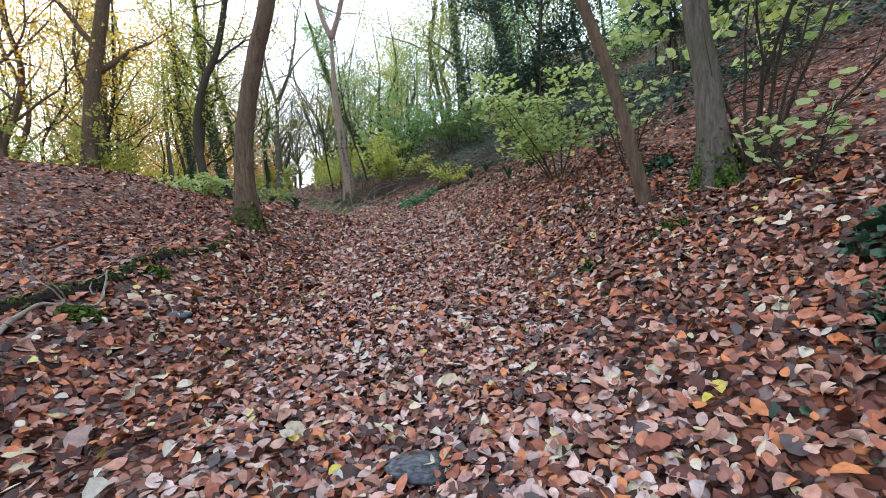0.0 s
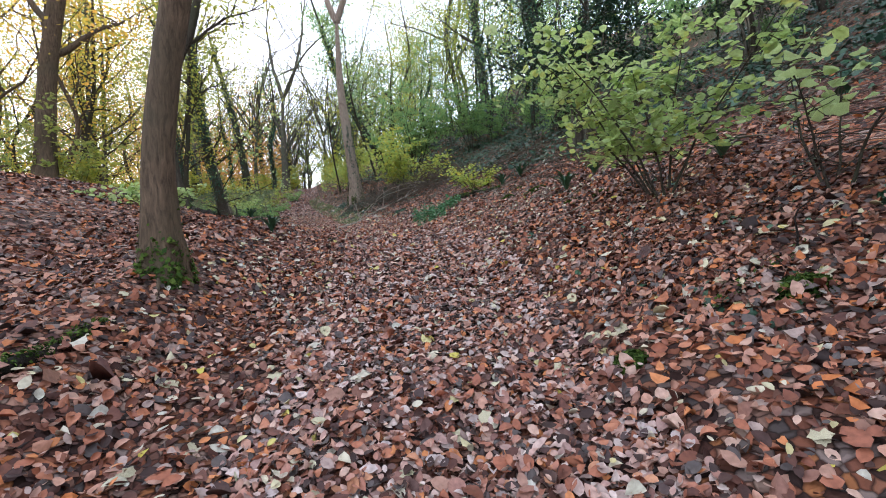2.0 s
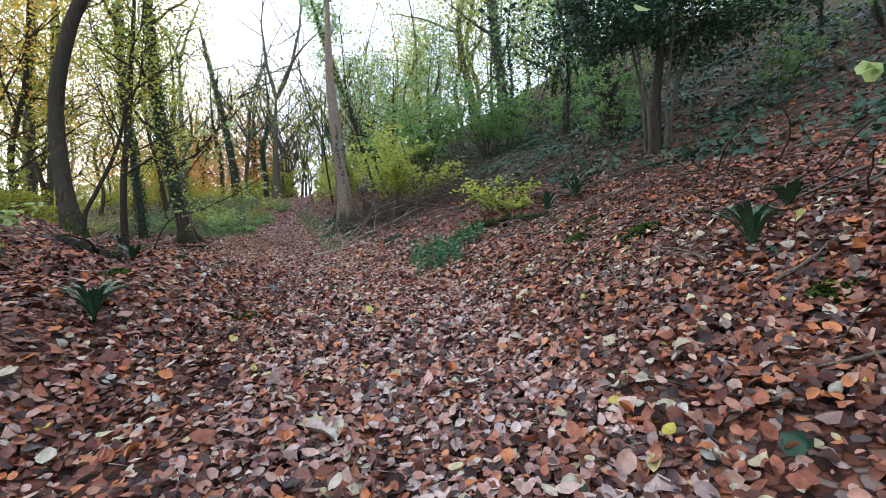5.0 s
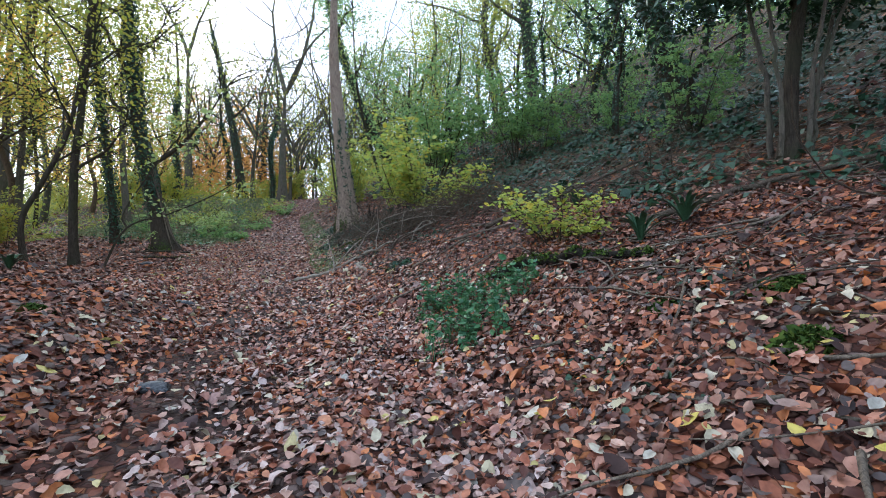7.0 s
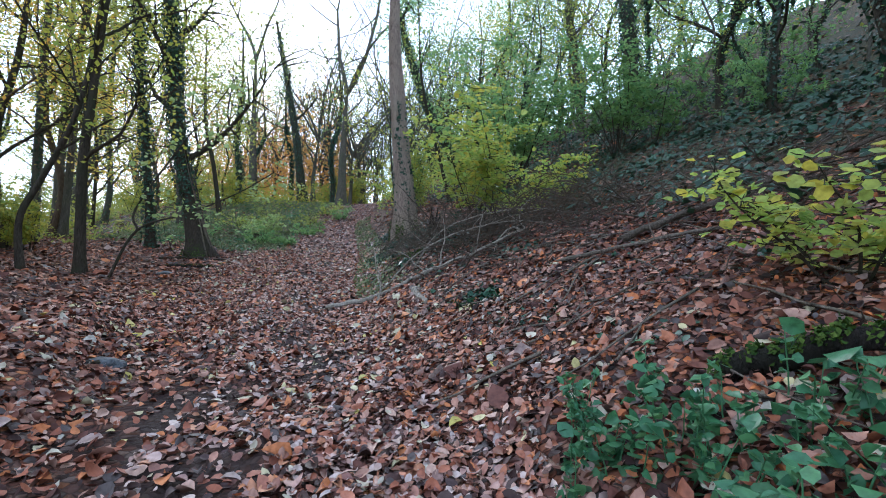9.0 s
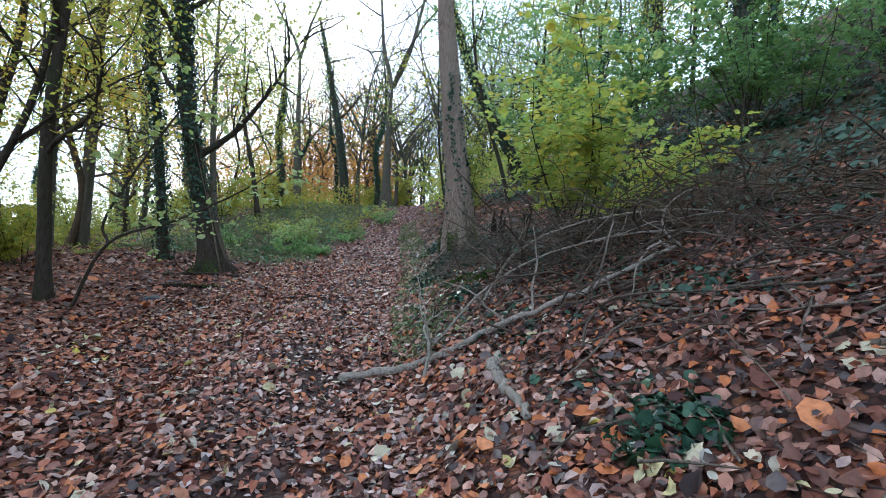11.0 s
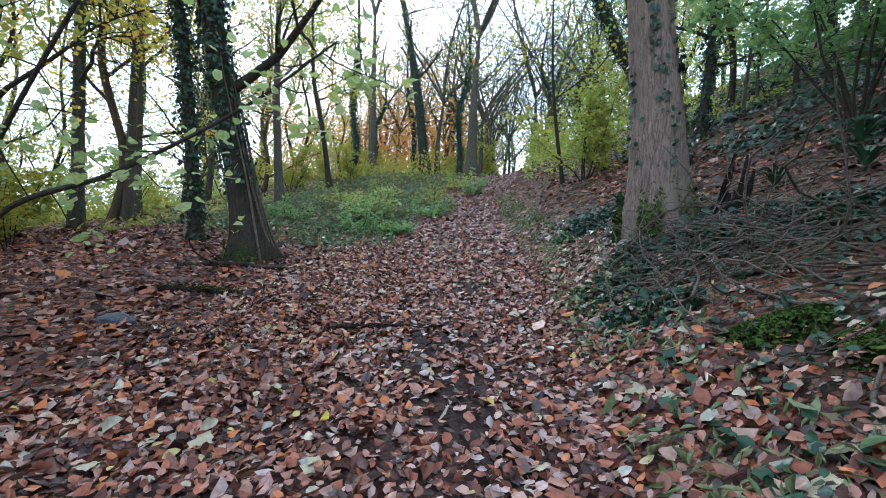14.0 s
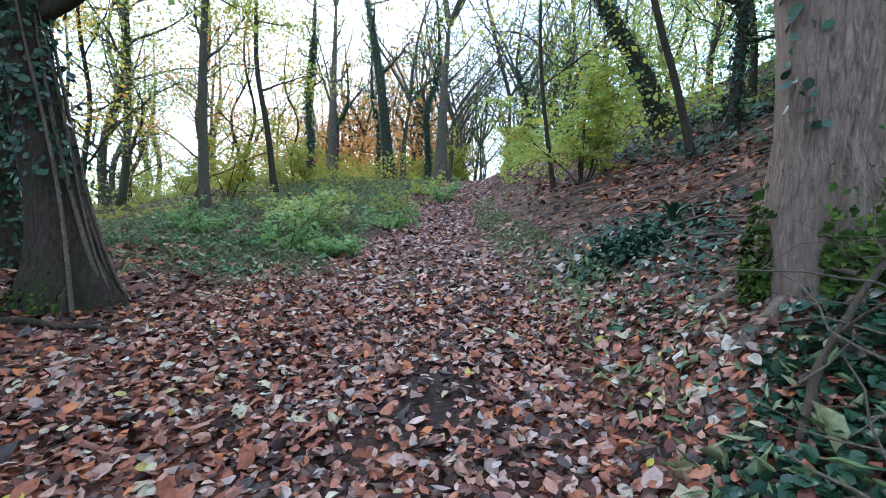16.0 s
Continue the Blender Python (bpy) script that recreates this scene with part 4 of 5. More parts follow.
# far woods that close the view beyond the crest
rng = np.random.default_rng(950)
for name, mat, label, n_leaf, box, tall in (
        ("far_woods", M_OLIVE, "hazy far woodland of olive-yellow trees", 20000, (-50, 24, 54, 95), 15.0), ("far_orange_woods", M_ORANGE, "far woodland of orange autumn trees", 20000, (-26, -3, 48, 66), 11.5),
        ("far_slope_woods", M_GREEN, "far green trees along the top of the slope", 14000, (22, 50, 8, 80), 8.0), ("far_valley_woods", M_YELLOW, "far yellow trees beyond the flat woodland floor", 17000, (-75, -36, 16, 80), 8.0),
        ("floor_undergrowth", M_OLIVE, "olive-yellow undergrowth between the trees of the flat floor", 16000, (-36, -13, 24, 50), 3.2), ("near_undergrowth", M_YELLOW, "yellowing undergrowth among slender trees", 8000, (-26, -11, 15, 28), 2.2), ("crest_undergrowth", M_YELLOW, "yellow undergrowth along the crest of the path", 13000, (-22, -3, 37, 56), 2.2), ("slope_undergrowth", M_HAZY, "yellow-green undergrowth beside the far path", 8000, (1.8, 9, 32, 52), 2.4)):
    q, up = on_ground(rng, n_leaf, box)
    clump = np.sin(0.51 * q[:, 0] + 0.4) * np.sin(0.43 * q[:, 1]) + 0.5 * np.sin(1.3 * q[:, 0]) * np.sin(1.1 * q[:, 1])
    q[:, 2] += rng.uniform(0, 1, n_leaf) ** 1.2 * tall * np.clip(0.65 + 0.45 * clump, 0.05, 1.2)
    tagged(link(name, mesh_of(name, *leaves(rng, q, 0.27 if tall > 5 else 0.12, LEAFLET, None, 0.9, 0.3)), mat, smooth=False), label, "woodland" if tall > 5 else "undergrowth", kind="stuff")


# ---- low plants ----
def nettles(x, y, wide, tall, count, seed):
    rng = np.random.default_rng(1200 + seed)
    top = thing("nettle_clump", x, y, "clump of dark green nettles growing through the leaves", "nettles", "nettles")
    green = []
    for k in range(count):
        a, o = rng.uniform(0, 2 * np.pi), math.sqrt(rng.uniform(0, 1)) * wide / 2
        fx, fy = o * math.cos(a), o * math.sin(a)
        h = tall * rng.uniform(0.5, 1.0)
        st = wander(rng, (fx, fy, ground_z(x + fx, y + fy) - ground_z(x, y) - 0.03), (rng.normal(0, 0.25), rng.normal(0, 0.25), 1), h, 6, 0.08)
        link("stem", mesh_of("stem", *tube(st, np.linspace(0.004, 0.002, 7), 5)), M_NETTLE, top)
        for j in range(1, 7):
            for _ in range(3):
                b = rng.uniform(0, 2 * np.pi)
                s = 0.075 * (1.1 - 0.08 * j)
                green.append((st[j] + np.array([math.cos(b), math.sin(b), 0]) * s * 0.6))
    link("foliage", mesh_of("foliage", *leaves(rng, np.array(green), 0.055, OVAL * (1.1, 1, 1), None, 0.5, 0.25, 1.0)), M_NETTLE, top, smooth=False)


nettles(-0.62, 13.6, 0.75, 0.42, 30, 1)
nettles(-0.85, 14.55, 0.7, 0.38, 24, 2)
nettles(-0.35, 14.3, 0.8, 0.38, 26, 3)


def fern(x, y, size, count, seed):
    """A rosette of strap-shaped fronds that arch over."""
    rng = np.random.default_rng(1300 + seed)
    top = thing("fern", x, y, "glossy dark green strap-leaved fern", "fern", "ferns")
    for k in range(count):
        a = 2 * np.pi * k / count + rng.uniform(-0.2, 0.2)
        ln = size * rng.uniform(0.7, 1.1)
        t = np.linspace(0, 1, 8)
        o, z = ln * 0.7 * t ** 1.3 * rng.uniform(0.35, 1.1), ln * (1.1 * t - 0.6 * t ** 2.2)
        mid = np.stack([o * math.cos(a), o * math.sin(a), z], -1)
        w = 0.018 * np.sin(np.pi * np.clip(t * 0.9 + 0.08, 0, 1)) ** 0.5 + 0.003
        side = np.array([-math.sin(a), math.cos(a), 0])
        v = np.stack([mid - side * w[:, None] + (0, 0, 0.006), mid, mid + side * w[:, None] + (0, 0, 0.006)], 1).reshape(-1, 3)
        f = np.array([(3 * j + c, 3 * j + c + 1, 3 * j + c + 4, 3 * j + c + 3) for j in range(7) for c in range(2)])
        link("frond", mesh_of("frond", v, f), M_IVY, top)


for k, (x, y, s) in enumerate([(1.09, 14.6, 0.58), (1.55, 14.7, 0.6), (1.85, 10.4, 0.5), (-2.75, 10.2, 0.5), (-2.0, 25.2, 0.55), (-2.6, 24.6, 0.6), (-1.7, 23.6, 0.55), (3.3, 8.8, 0.45), (-6.7, 15.0, 0.4), (-4.2, 12.3, 0.4), (-5.86, 26.1, 0.4), (-4.0, 24.7, 0.5), (-3.3, 24.4, 0.5), (2.4, 10.9, 0.35), (-3.0, 26.0, 0.5), (0.9, 17.4, 0.4)]):
    fern(x, y, s * 1.05, 24, k)


def cover(name, label, category, mat, count, box, size, shape, density, seed, lift=0.1, tilt=0.45):
    rng = np.random.default_rng(1400 + seed)
    p, up = on_ground(rng, count, box, density, lift)
    tagged(link(name, mesh_of(name, *leaves(rng, p, size, shape, up, tilt, 0.3)), mat, smooth=False), label, category, kind="stuff")


def patchy(x, y):
    return np.clip(0.15 + 1.3 * np.sin(1.9 * x + 0.7) * np.sin(1.6 * y + 0.3 * x), 0, 1)


cover("ground_ivy", "dark green ivy creeping over the bank", "ivy", M_IVY, 10000, (1.1, 3.4, 18.5, 27), 0.05, ROUND, lambda x, y: 0.2 + 0.8 * patchy(x, y), 1, 0.07)
cover("slope_ivy", "ivy and low plants over the wooded slope", "ivy", M_IVY, 80000, (3.6, 16, 9, 36), 0.095, LEAFLET * (1.3, 1, 1), lambda x, y: (0.2 + 0.8 * patchy(1.1 * x, 1.1 * y)) * ease(4, 6, x - centre(y)[0]) * ease(8, 13, y), 2, 0.2)
cover("bank_plants", "low green plants and grass on the bank beside the path", "undergrowth", M_GRASS, 26000, (-9, -1.5, 24, 42), 0.12, LONG, lambda x, y: greenness(x, y), 3, 0.16, 1.1)
cover("floor_plants", "thin yellowing grass over the flat woodland floor", "grass", M_OLIVE, 14000, (-28, -8.5, 23, 48), 0.16, LONG, lambda x, y: 0.4 + 0.6 * patchy(0.6 * x, 0.6 * y), 13, 0.18, 1.1)
cover("far_leaf_litter", "fallen leaves over the far woodland floor", "leaf litter", M_LITTER, 12000, (-34, -3.6, 22, 50), 0.16, LEAFLET, lambda x, y: 1 - 0.5 * greenness(x, y), 14, 0.04, 0.3)
cover("bank_ivy", "ivy leaves on the green bank beside the path", "ivy", M_NETTLE, 6000, (-8.5, -1.8, 24.5, 38), 0.09, ROUND, lambda x, y: greenness(x, y) * patchy(x, y), 4, 0.15)
cover("path_edge_grass", "short grass along the edge of the path", "grass", M_GRASS, 7000, (0.85, 1.6, 18.8, 34), 0.075, LONG, lambda x, y: 0.3 + 0.7 * patchy(x, y), 5, 0.1, 1.0)
cover("ivy_sprigs", "small ivy sprigs among the fallen leaves on the bank", "ivy", M_IVY, 4200, (1.3, 4.0, 0.5, 19), 0.05, ROUND, lambda x, y: patchy(x * 2, y * 2) ** 2, 6, 0.05)


def ivy_clump(x, y, wide, tall, seed):
    rng = np.random.default_rng(1450 + seed)
    n_leaf = int(380 * wide * wide / 0.36)
    an, o = rng.uniform(0, 2 * np.pi, n_leaf), np.sqrt(rng.uniform(0, 1, n_leaf))
    px, py = x + o * np.cos(an) * wide / 2, y + o * np.sin(an) * wide / 2
    z = height(px, py) + tall * (1 - o ** 2) * rng.uniform(0.3, 1, n_leaf) + 0.02
    top = thing("ivy_clump", x, y, "mound of dark glossy ivy on the bank", "ivy", "ivy clumps")
    fol = link("foliage", mesh_of("foliage", *leaves(rng, np.stack([px - x, py - y, z - ground_z(x, y)], -1), 0.047, ROUND, None, 0.5, 0.3)), M_IVY, top, smooth=False)
    fol["kind"] = "stuff"
    for k in range(5):
        a = rng.uniform(0, 2 * np.pi)
        st = wander(rng, (0, 0, 0.02), (math.cos(a), math.sin(a), 0.1), wide * 0.5, 6, 0.2)
        st[:, 2] = height(st[:, 0] + x, st[:, 1] + y) - ground_z(x, y) + 0.03
        link("stem", mesh_of("stem", *tube(st, np.linspace(0.007, 0.003, 7), 5)), M_BARK_D, top)


for k, (x, y, w, h) in enumerate([(3.05, 3.0, 0.5, 0.18), (2.6, 2.5, 0.4, 0.03), (-5.35, 22.6, 0.8, 0.08), (-5.0, 21.9, 0.7, 0.08), (-4.6, 22.9, 0.8, 0.1), (-5.3, 23.0, 0.6, 0.08), (-3.9, 20.3, 0.5, 0.08), (3.3, 6.4, 0.5, 0.15), (-2.0, 17.3, 0.5, 0.06), (-6.3, 25.6, 0.9, 0.15), (-3.7, 23.2, 0.9, 0.15)]):
    ivy_clump(x, y, w, h, k)


# ---- dead wood ----
def log(name, x, y, pts, r, label, bark, twigs=0, seed=0, moss=0):
    rng = np.random.default_rng(1500 + seed)
    top = thing(name, x, y, label, "fallen branch" if r < 0.09 else "log")
    line = curve_through(pts, 9)
    line = line + rng.normal(0, r * 0.25, line.shape)
    rad = np.linspace(r, r * 0.45, len(line)) * (1 + rng.normal(0, 0.06, len(line)))
    v, q = tube(line, rad, 12, 0.09, rng)
    a, b = len(v), len(v) + 1
    v = np.vstack([v, line[:1], line[-1:]])
    ends = [(a, (k + 1) % 12, k, a) for k in range(12)] + [(b, b - 1 - 12 + k - 1, b - 1 - 12 + (k + 1) % 12 - 1, b) for k in range(12)]
    me = bpy.data.meshes.new("wood")
    me.from_pydata([tuple(c) for c in v], [], [tuple(f) for f in q] + [tuple(f[:3]) for f in ends])
    link("wood", me, bark, top)
    for k in range(twigs):
        j = int(rng.integers(len(line) // 4, len(line)))
        tw = wander(rng, line[j], rng.normal(0, 1, 3) * (1, 1, 0.5) + (0, 0, 0.35), rng.uniform(0.3, 0.9), 7, 0.25)
        link("side_twig", mesh_of("side_twig", *tube(tw, np.linspace(r * 0.35, 0.004, 8), 6)), bark, top)
    if moss:
        j = rng.integers(0, len(line), moss)
        an = rng.uniform(0.1, np.pi - 0.1, moss)
        out = np.stack([np.cos(an) * 0.7, np.cos(an) * 0.7, np.sin(an)], -1)
        moss_part = link("moss", mesh_of("moss", *leaves(rng, line[j] + out * rad[j][:, None] + rng.normal(0, 0.016, (moss, 3)), 0.024, LEAFLET, out, 0.6)), M_MOSS, top, "green moss", smooth=False)
        moss_part["kind"] = "stuff"
    return top


def lie(x, y, pts, lift):
    """Offsets of points that lie on the ground, from the thing's foot."""
    return [(px - x, py - y, ground_z(px, py) - ground_z(x, y) + lift + e) for px, py, e in pts]


log("fallen_branch", -3.3, 18.7, lie(-3.3, 18.7, [(-4.4, 18.45, 0), (-3.7, 18.6, 0.02), (-3.1, 18.75, 0.08), (-2.5, 19.0, 0.1), (-1.7, 19.4, 0.12)], 0.03), 0.036, "long pale dead branch lying on the bank", M_LOG, 9, 1)
log("fallen_branch", -2.85, 17.9, lie(-2.85, 17.9, [(-3.0, 18.2, 0.02), (-2.85, 17.9, 0.02), (-2.6, 17.45, 0.03)], 0.03), 0.045, "short cut pale log among fallen leaves", M_LOG, 0, 2)
log("mossy_log", -2.05, 4.6, lie(-2.05, 4.6, [(-2.1, 3.2, 0), (-2.0, 4.0, 0.01), (-2.08, 4.9, 0), (-2.0, 5.6, 0.01), (-2.1, 6.3, 0)], -0.01), 0.07, "mossy rotten log along the edge of the mound", M_ROT, 0, 3, 3200)
log("mossy_log", 0.2, 14.6, lie(0.2, 14.6, [(-0.45, 14.95, 0), (0.2, 14.65, 0.03), (1.0, 14.0, 0)], 0.05), 0.065, "mossy fallen branch on the bank", M_ROT, 0, 4, 2600)
log("fallen_branch", -10.6, 22.6, lie(-10.6, 22.6, [(-11.3, 22.1, 0), (-10.7, 22.5, 0.02), (-9.9, 22.9, 0)], 0.02), 0.045, "dark fallen branch at the foot of the ivied tree", M_BARK_D, 3, 5)
log("fallen_branch", 0.8, 17.9, lie(0.8, 17.9, [(-0.6, 17.6, 0.05), (0.6, 18.0, 0.1), (2.2, 18.3, 0.1)], 0.02), 0.04, "grey fallen branch across the slope", M_TWIG, 6, 6)
log("fallen_branch", 2.4, 15.0, lie(2.4, 15.0, [(1.2, 15.3, 0), (2.4, 15.1, 0.06), (3.9, 14.6, 0.05)], 0.02), 0.04, "grey fallen branch across the slope", M_TWIG, 6, 7)


log("fallen_branch", -2.6, 19.9, lie(-2.6, 19.9, [(-3.5, 19.6, 0.02), (-3.2, 19.8, 0.42), (-2.6, 19.95, 0.5), (-1.7, 20.0, 0.35), (-0.9, 20.1, 0.02)], 0.02), 0.013, "thin pale dead branch arching over the brushwood", M_LOG, 6, 21)
log("fallen_branch", -2.9, 19.3, lie(-2.9, 19.3, [(-3.75, 18.9, 0.02), (-3.3, 19.2, 0.3), (-2.7, 19.4, 0.42), (-1.9, 19.5, 0.3), (-1.2, 19.5, 0.02)], 0.02), 0.012, "thin pale dead branch arching over the brushwood", M_LOG, 6, 22)
log("fallen_branch", -3.6, 18.6, lie(-3.6, 18.6, [(-3.55, 18.3, 0.02), (-3.6, 18.5, 0.2), (-3.75, 18.75, 0.3), (-3.7, 19.2, 0.25)], 0.02), 0.014, "pale crooked dead branch standing out of the leaves", M_LOG, 4, 23)
log("fallen_branch", -5.5, 23.2, lie(-5.5, 23.2, [(-5.5, 22.7, 0.02), (-5.35, 23.0, 0.08), (-5.0, 23.3, 0.2), (-4.5, 23.3, 0.2)], 0.02), 0.018, "grey dead branch leaning at the foot of the large tree", M_TWIG, 7, 24)
log("fallen_branch", 2.05, 6.1, lie(2.05, 6.1, [(1.75, 6.0, 0), (2.05, 6.1, 0.01), (2.5, 6.3, 0.02)], 0.01), 0.02, "short mossy stick on the leafy bank", M_ROT, 1, 25, 120)
log("exposed_root", -1.85, 3.6, lie(-1.85, 3.6, [(-1.7, 3.0, 0.01), (-1.85, 3.45, 0.05), (-1.75, 3.8, 0.03), (-2.0, 4.2, 0.08)], 0.01), 0.016, "pale bent exposed root at the edge of the mound", M_LOG, 4, 26)
log("mossy_log", -5.3, 12.9, lie(-5.3, 12.9, [(-6.1, 13.2, 0), (-5.3, 12.9, 0.02), (-4.6, 12.6, 0)], 0.02), 0.08, "dark rotten log on the woodland floor", M_ROT, 2, 27, 250)


log("fallen_branch", -7.13, 21.35, lie(-7.13, 21.35, [(-7.5, 21.2, 0), (-7.13, 21.33, 0.03), (-6.78, 21.5, 0.01)], 0.02), 0.024, "short dark rotten stick lying on the leaves", M_ROT, 2, 28)
log("mossy_log", -9.6, 21.4, lie(-9.6, 21.4, [(-10.1, 21.2, 0), (-9.6, 21.4, 0.02), (-9.15, 21.55, 0)], 0.02), 0.045, "short mossy log on the flat leafy ground", M_ROT, 0, 29, 500)
log("fallen_branch", -0.6, 17.2, lie(-0.6, 17.2, [(-1.2, 17.5, 0.02), (-0.6, 17.2, 0.08), (0.3, 17.1, 0.05), (1.1, 16.7, 0.03)], 0.02), 0.022, "long thin dead branch on the slope", M_STICK, 5, 30)


def brush(x, y, wide, deep, tall, count, label, seed, mat=None):
    rng = np.random.default_rng(1600 + seed)
    top = thing("brush_pile", x, y, label, "brushwood")
    fine = []
    for k in range(count):
        fx, fy = rng.normal(0, wide / 3), rng.normal(0, deep / 3)
        z = ground_z(x + fx, y + fy) - ground_z(x, y) + rng.uniform(0, 1) ** 2 * tall
        a = rng.uniform(0, 2 * np.pi)
        ln = rng.uniform(0.5, 1.7)
        tw = wander(rng, (fx, fy, z + 0.02), (math.cos(a), math.sin(a), rng.uniform(-0.15, 0.75)), ln, 8, 0.22, -0.06)
        for j in range(len(tw)):
            tw[j, 2] = max(tw[j, 2], ground_z(x + tw[j, 0], y + tw[j, 1]) - ground_z(x, y) + 0.01)
        if np.abs(tw[:, 0] + x - centre(tw[:, 1] + y)[0]).min() < 1.0:
            continue
        r = rng.uniform(0.003, 0.009) if k % 9 else 0.013
        m = tube(tw, np.linspace(r, r * 0.3, 9), 5)
        if k < 40:
            link("stick", mesh_of("stick", *m), mat or M_TWIG, top)
        else:
            fine.append(m)
    if fine:
        ob = link("brushwood", mesh_of("brushwood", *merged(fine)), mat or M_TWIG, top)
        ob["kind"] = "stuff"


brush(-2.5, 20.1, 2.8, 1.7, 0.5, 430, "tangled pile of thin grey-brown dead twigs on the bank", 1)
brush(-4.3, 22.6, 1.5, 1.3, 0.35, 150, "thin dead twigs heaped at the foot of the large tree", 2, M_STICK)
brush(-1.2, 20.4, 2.4, 1.6, 0.45, 220, "dark heap of dead brushwood under the hazel", 7, M_BARK)
brush(-1.0, 18.9, 3.0, 1.6, 0.25, 120, "scattered dead sticks on the slope", 3)
brush(1.6, 17.5, 4.0, 2.6, 0.2, 150, "scattered dead sticks on the slope", 4)
brush(-4.9, 22.3, 1.0, 1.2, 0.12, 90, "thin dead twigs beside the path", 5, M_STICK)
brush(-13.5, 29.0, 3.0, 4.0, 0.4, 120, "dead bramble stems over the green bank", 8, M_STICK)
brush(2.6, 12.5, 2.6, 3.0, 0.08, 60, "sticks lying on the leafy slope", 6)

rng = np.random.default_rng(1650)
p, up = on_ground(rng, 1300, (1.5, 12, 9, 30), None, 0.04)
bits = []
for q in p:
    a = rng.uniform(0, 2 * np.pi)
    tw = wander(rng, q, (math.cos(a), math.sin(a), 0), rng.uniform(0.3, 1.3), 4, 0.15)
    tw[:, 2] = height(tw[:, 0], tw[:, 1]) + 0.02 + rng.uniform(0, 0.05)
    r = rng.uniform(0.005, 0.016)
    bits.append(tube(tw, np.linspace(r, r * 0.4, 5), 4))
tagged(link("twig_litter", mesh_of("twig_litter", *merged(bits)), M_STICK), "dead sticks and twigs strewn over the wooded slope", "twigs", kind="stuff")

# jagged rotten stump beside the large tree
rng = np.random.default_rng(7)
top = thing("rotten_stump", -4.45, 24.0, "jagged black rotten stump beside the large tree", "stump")
for k in range(6):
    a = k * 1.05
    base = (0.09 * math.cos(a), 0.09 * math.sin(a), -0.15)
    sp = wander(rng, base, (0.1 * math.cos(a), 0.1 * math.sin(a), 1), rng.uniform(0.3, 0.8), 6, 0.07)
    link("shard", mesh_of("shard", *tube(sp, np.linspace(0.07, 0.012, 7), 7, 0.2, rng)), M_ROT, top)


def moss_cushion(x, y, wide, seed):
    rng = np.random.default_rng(1700 + seed)
    c = int(900 * wide / 0.3)
    a, o = rng.uniform(0, 2 * np.pi, c), np.sqrt(rng.uniform(0, 1, c))
    px, py = x + o * np.cos(a) * wide / 2, y + o * np.sin(a) * wide / 2.6
    z = height(px, py) + 0.09 * wide / 0.3 * (1 - o ** 2) * (0.7 + 0.3 * np.sin(9 * px) * np.sin(8 * py))
    me = mesh_of("moss_cushion", *leaves(rng, np.stack([px - x, py - y, z - ground_z(x, y)], -1), 0.035, LEAFLET, None, 0.6))
    ob = link("moss_cushion", me, M_MOSS, smooth=False)
    ob.location = (x, y, ground_z(x, y))
    tagged(ob, "low cushion of green moss among fallen leaves", "moss", "moss cushions")


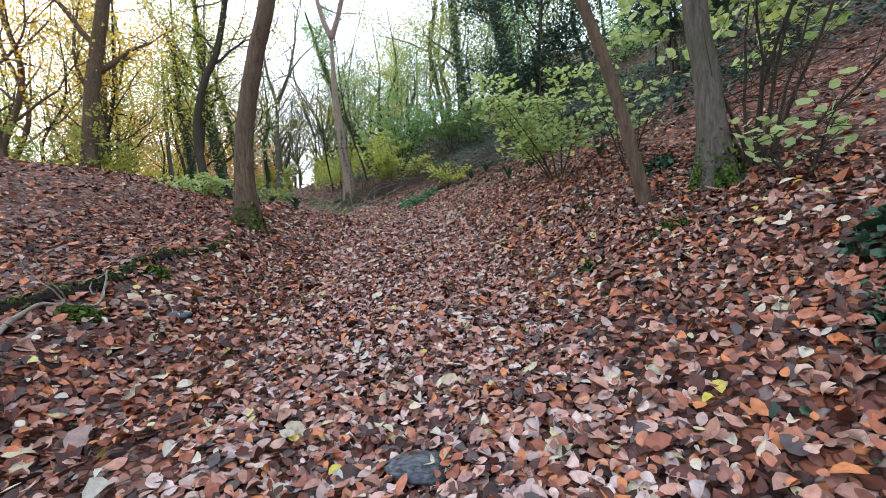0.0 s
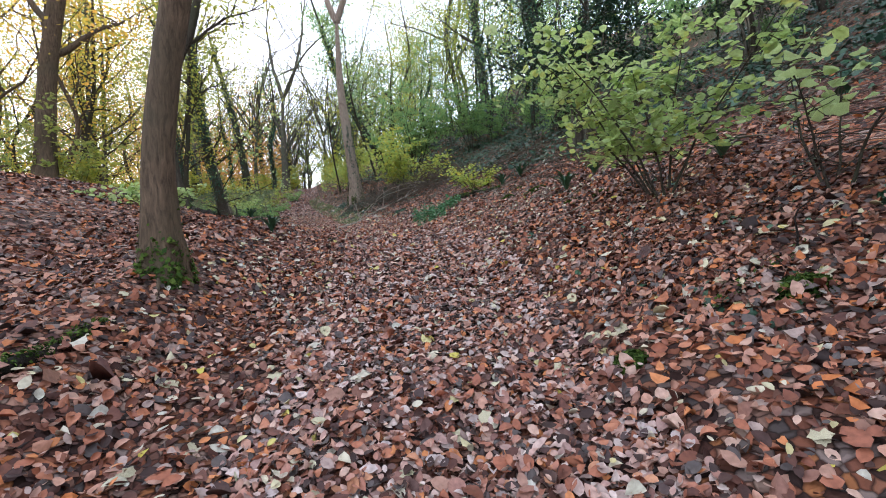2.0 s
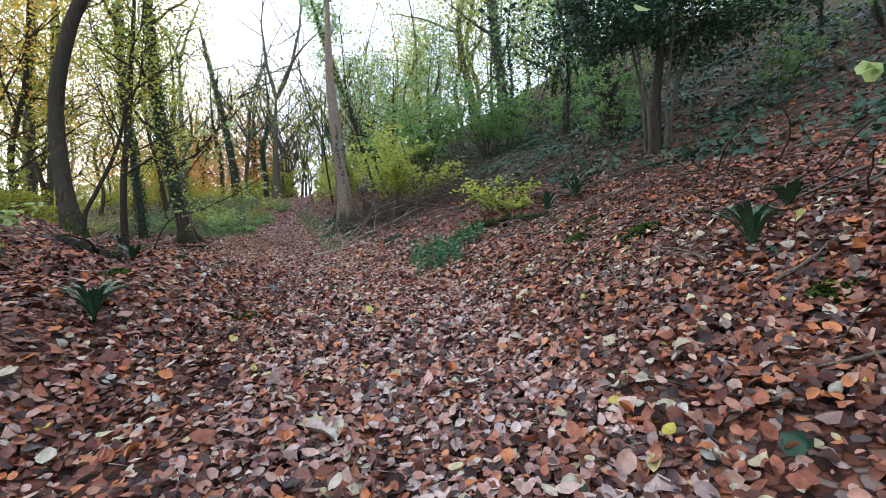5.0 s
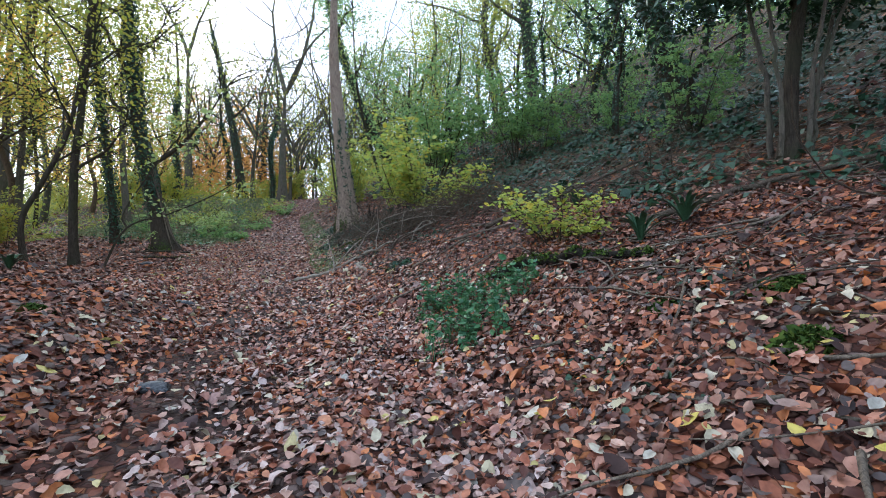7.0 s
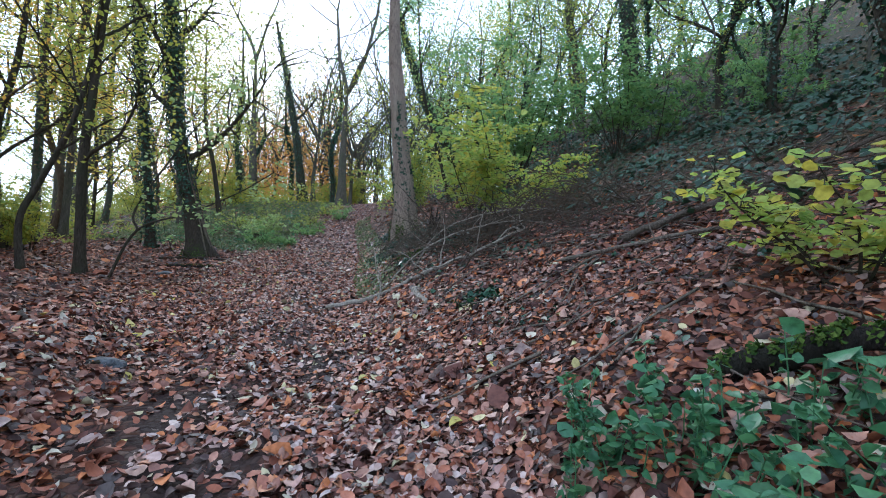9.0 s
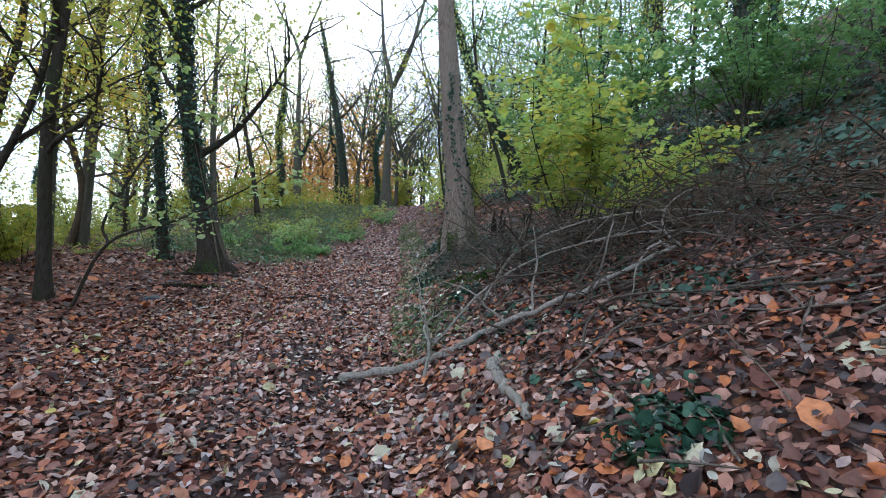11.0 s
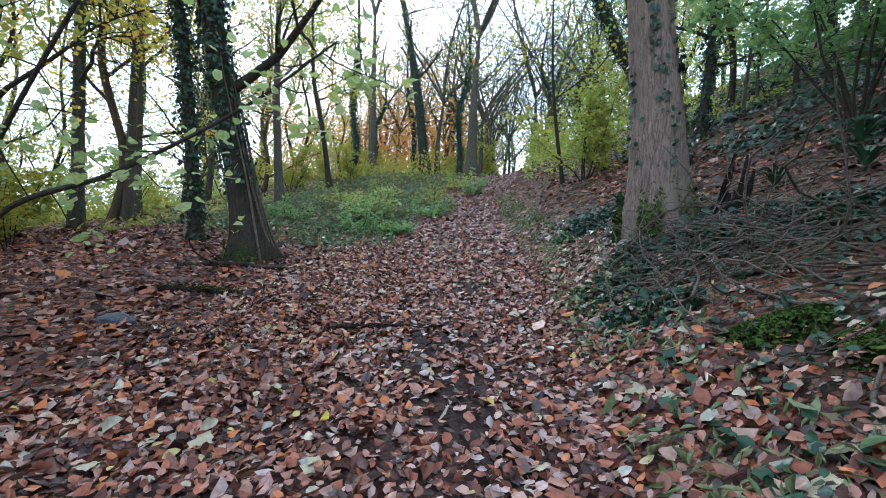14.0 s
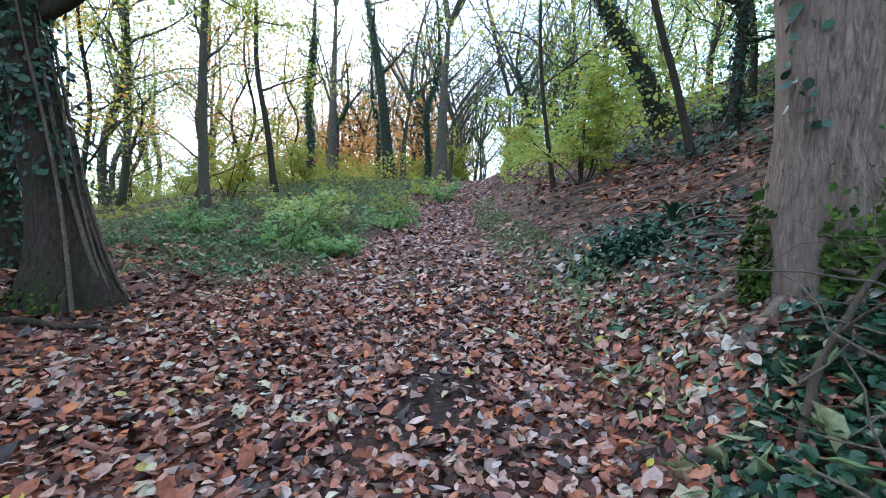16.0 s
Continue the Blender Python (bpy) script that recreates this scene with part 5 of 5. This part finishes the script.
for k, (x, y, w) in enumerate([(1.3, 12.7, 0.34), (1.05, 12.1, 0.3), (0.7, 12.9, 0.2), (2.2, 5.9, 0.3), (2.5, 4.3, 0.3), (1.9, 4.4, 0.2), (-1.9, 4.6, 0.3), (1.75, 9.6, 0.25), (2.1, 9.3, 0.3), (1.5, 11.5, 0.4), (-4.3, 21.3, 0.5), (-4.0, 21.0, 0.35), (-3.6, 11.4, 0.3), (-1.7, 3.6, 0.3), (1.3, 5.9, 0.2), (-2.2, 11.3, 0.25), (-4.2, 13.2, 0.3), (-3.9, 20.9, 0.5)]):
    moss_cushion(x, y, w, k)


def stone(x, y, s, seed):
    bm = bmesh.new()
    bmesh.ops.create_icosphere(bm, subdivisions=3, radius=1)
    for v in bm.verts:
        v.co *= 1 + 0.35 * noise.noise(v.co * 1.3 + Vector((seed, 0, 0)))
        v.co = Vector((v.co.x * s, v.co.y * s * 0.7, v.co.z * s * 0.32))
    me = bpy.data.meshes.new("stone")
    bm.to_mesh(me)
    bm.free()
    ob = link("stone", me, M_STONE)
    ob.location = (x, y, ground_z(x, y) + 0.02)
    tagged(ob, "dark flat stone half buried in fallen leaves", "stone", "stones")


for k, (x, y, s) in enumerate([(0.72, 2.45, 0.14), (-1.3, 4.0, 0.1), (1.0, 5.0, 0.07), (-2.6, 12.6, 0.12), (-9.3, 20.4, 0.2), (-4.4, 15.2, 0.16)]):
    stone(x, y, s, k)

# bowed sapling over the flat ground
top = thing("sapling", -9.55, 19.3, "bowed dark sapling with two thin arching stems and a few leaves", "sapling")
rng = np.random.default_rng(77)
tips = []
for line, r in (([(0, 0, -0.1), (0.56, 0.27, 1.25), (1.6, 0.8, 1.75), (2.65, 1.35, 2.4), (3.4, 1.7, 3.0)], 0.032), ([(0.56, 0.27, 1.25), (0.5, 0.25, 1.8), (1.4, 0.7, 3.6), (1.9, 0.95, 4.4), (2.6, 1.2, 5.6)], 0.026)):
    c = curve_through(np.array(line) * 0.77, 6)
    stem = link("stem", mesh_of("stem", *tube(c, np.linspace(r * 0.85, 0.007, len(c)), 8)), M_BARK_D, top)
    for j in range(8, len(c)):
        tw = wander(rng, c[j], rng.normal(0, 1, 3) * (1, 1, 0.3), 0.6, 5, 0.2)
        link("twig", mesh_of("twig", *tube(tw, np.linspace(0.006, 0.002, 6), 4)), M_BARK_D, stem)
        tips.extend(tw[2:])
q = np.array(tips)[rng.integers(0, len(tips), 420)] + rng.normal(0, 0.08, (420, 3))
link("foliage", mesh_of("foliage", *leaves(rng, q, 0.075, ROUND, None, 0.6)), M_HAZEL, top, smooth=False)
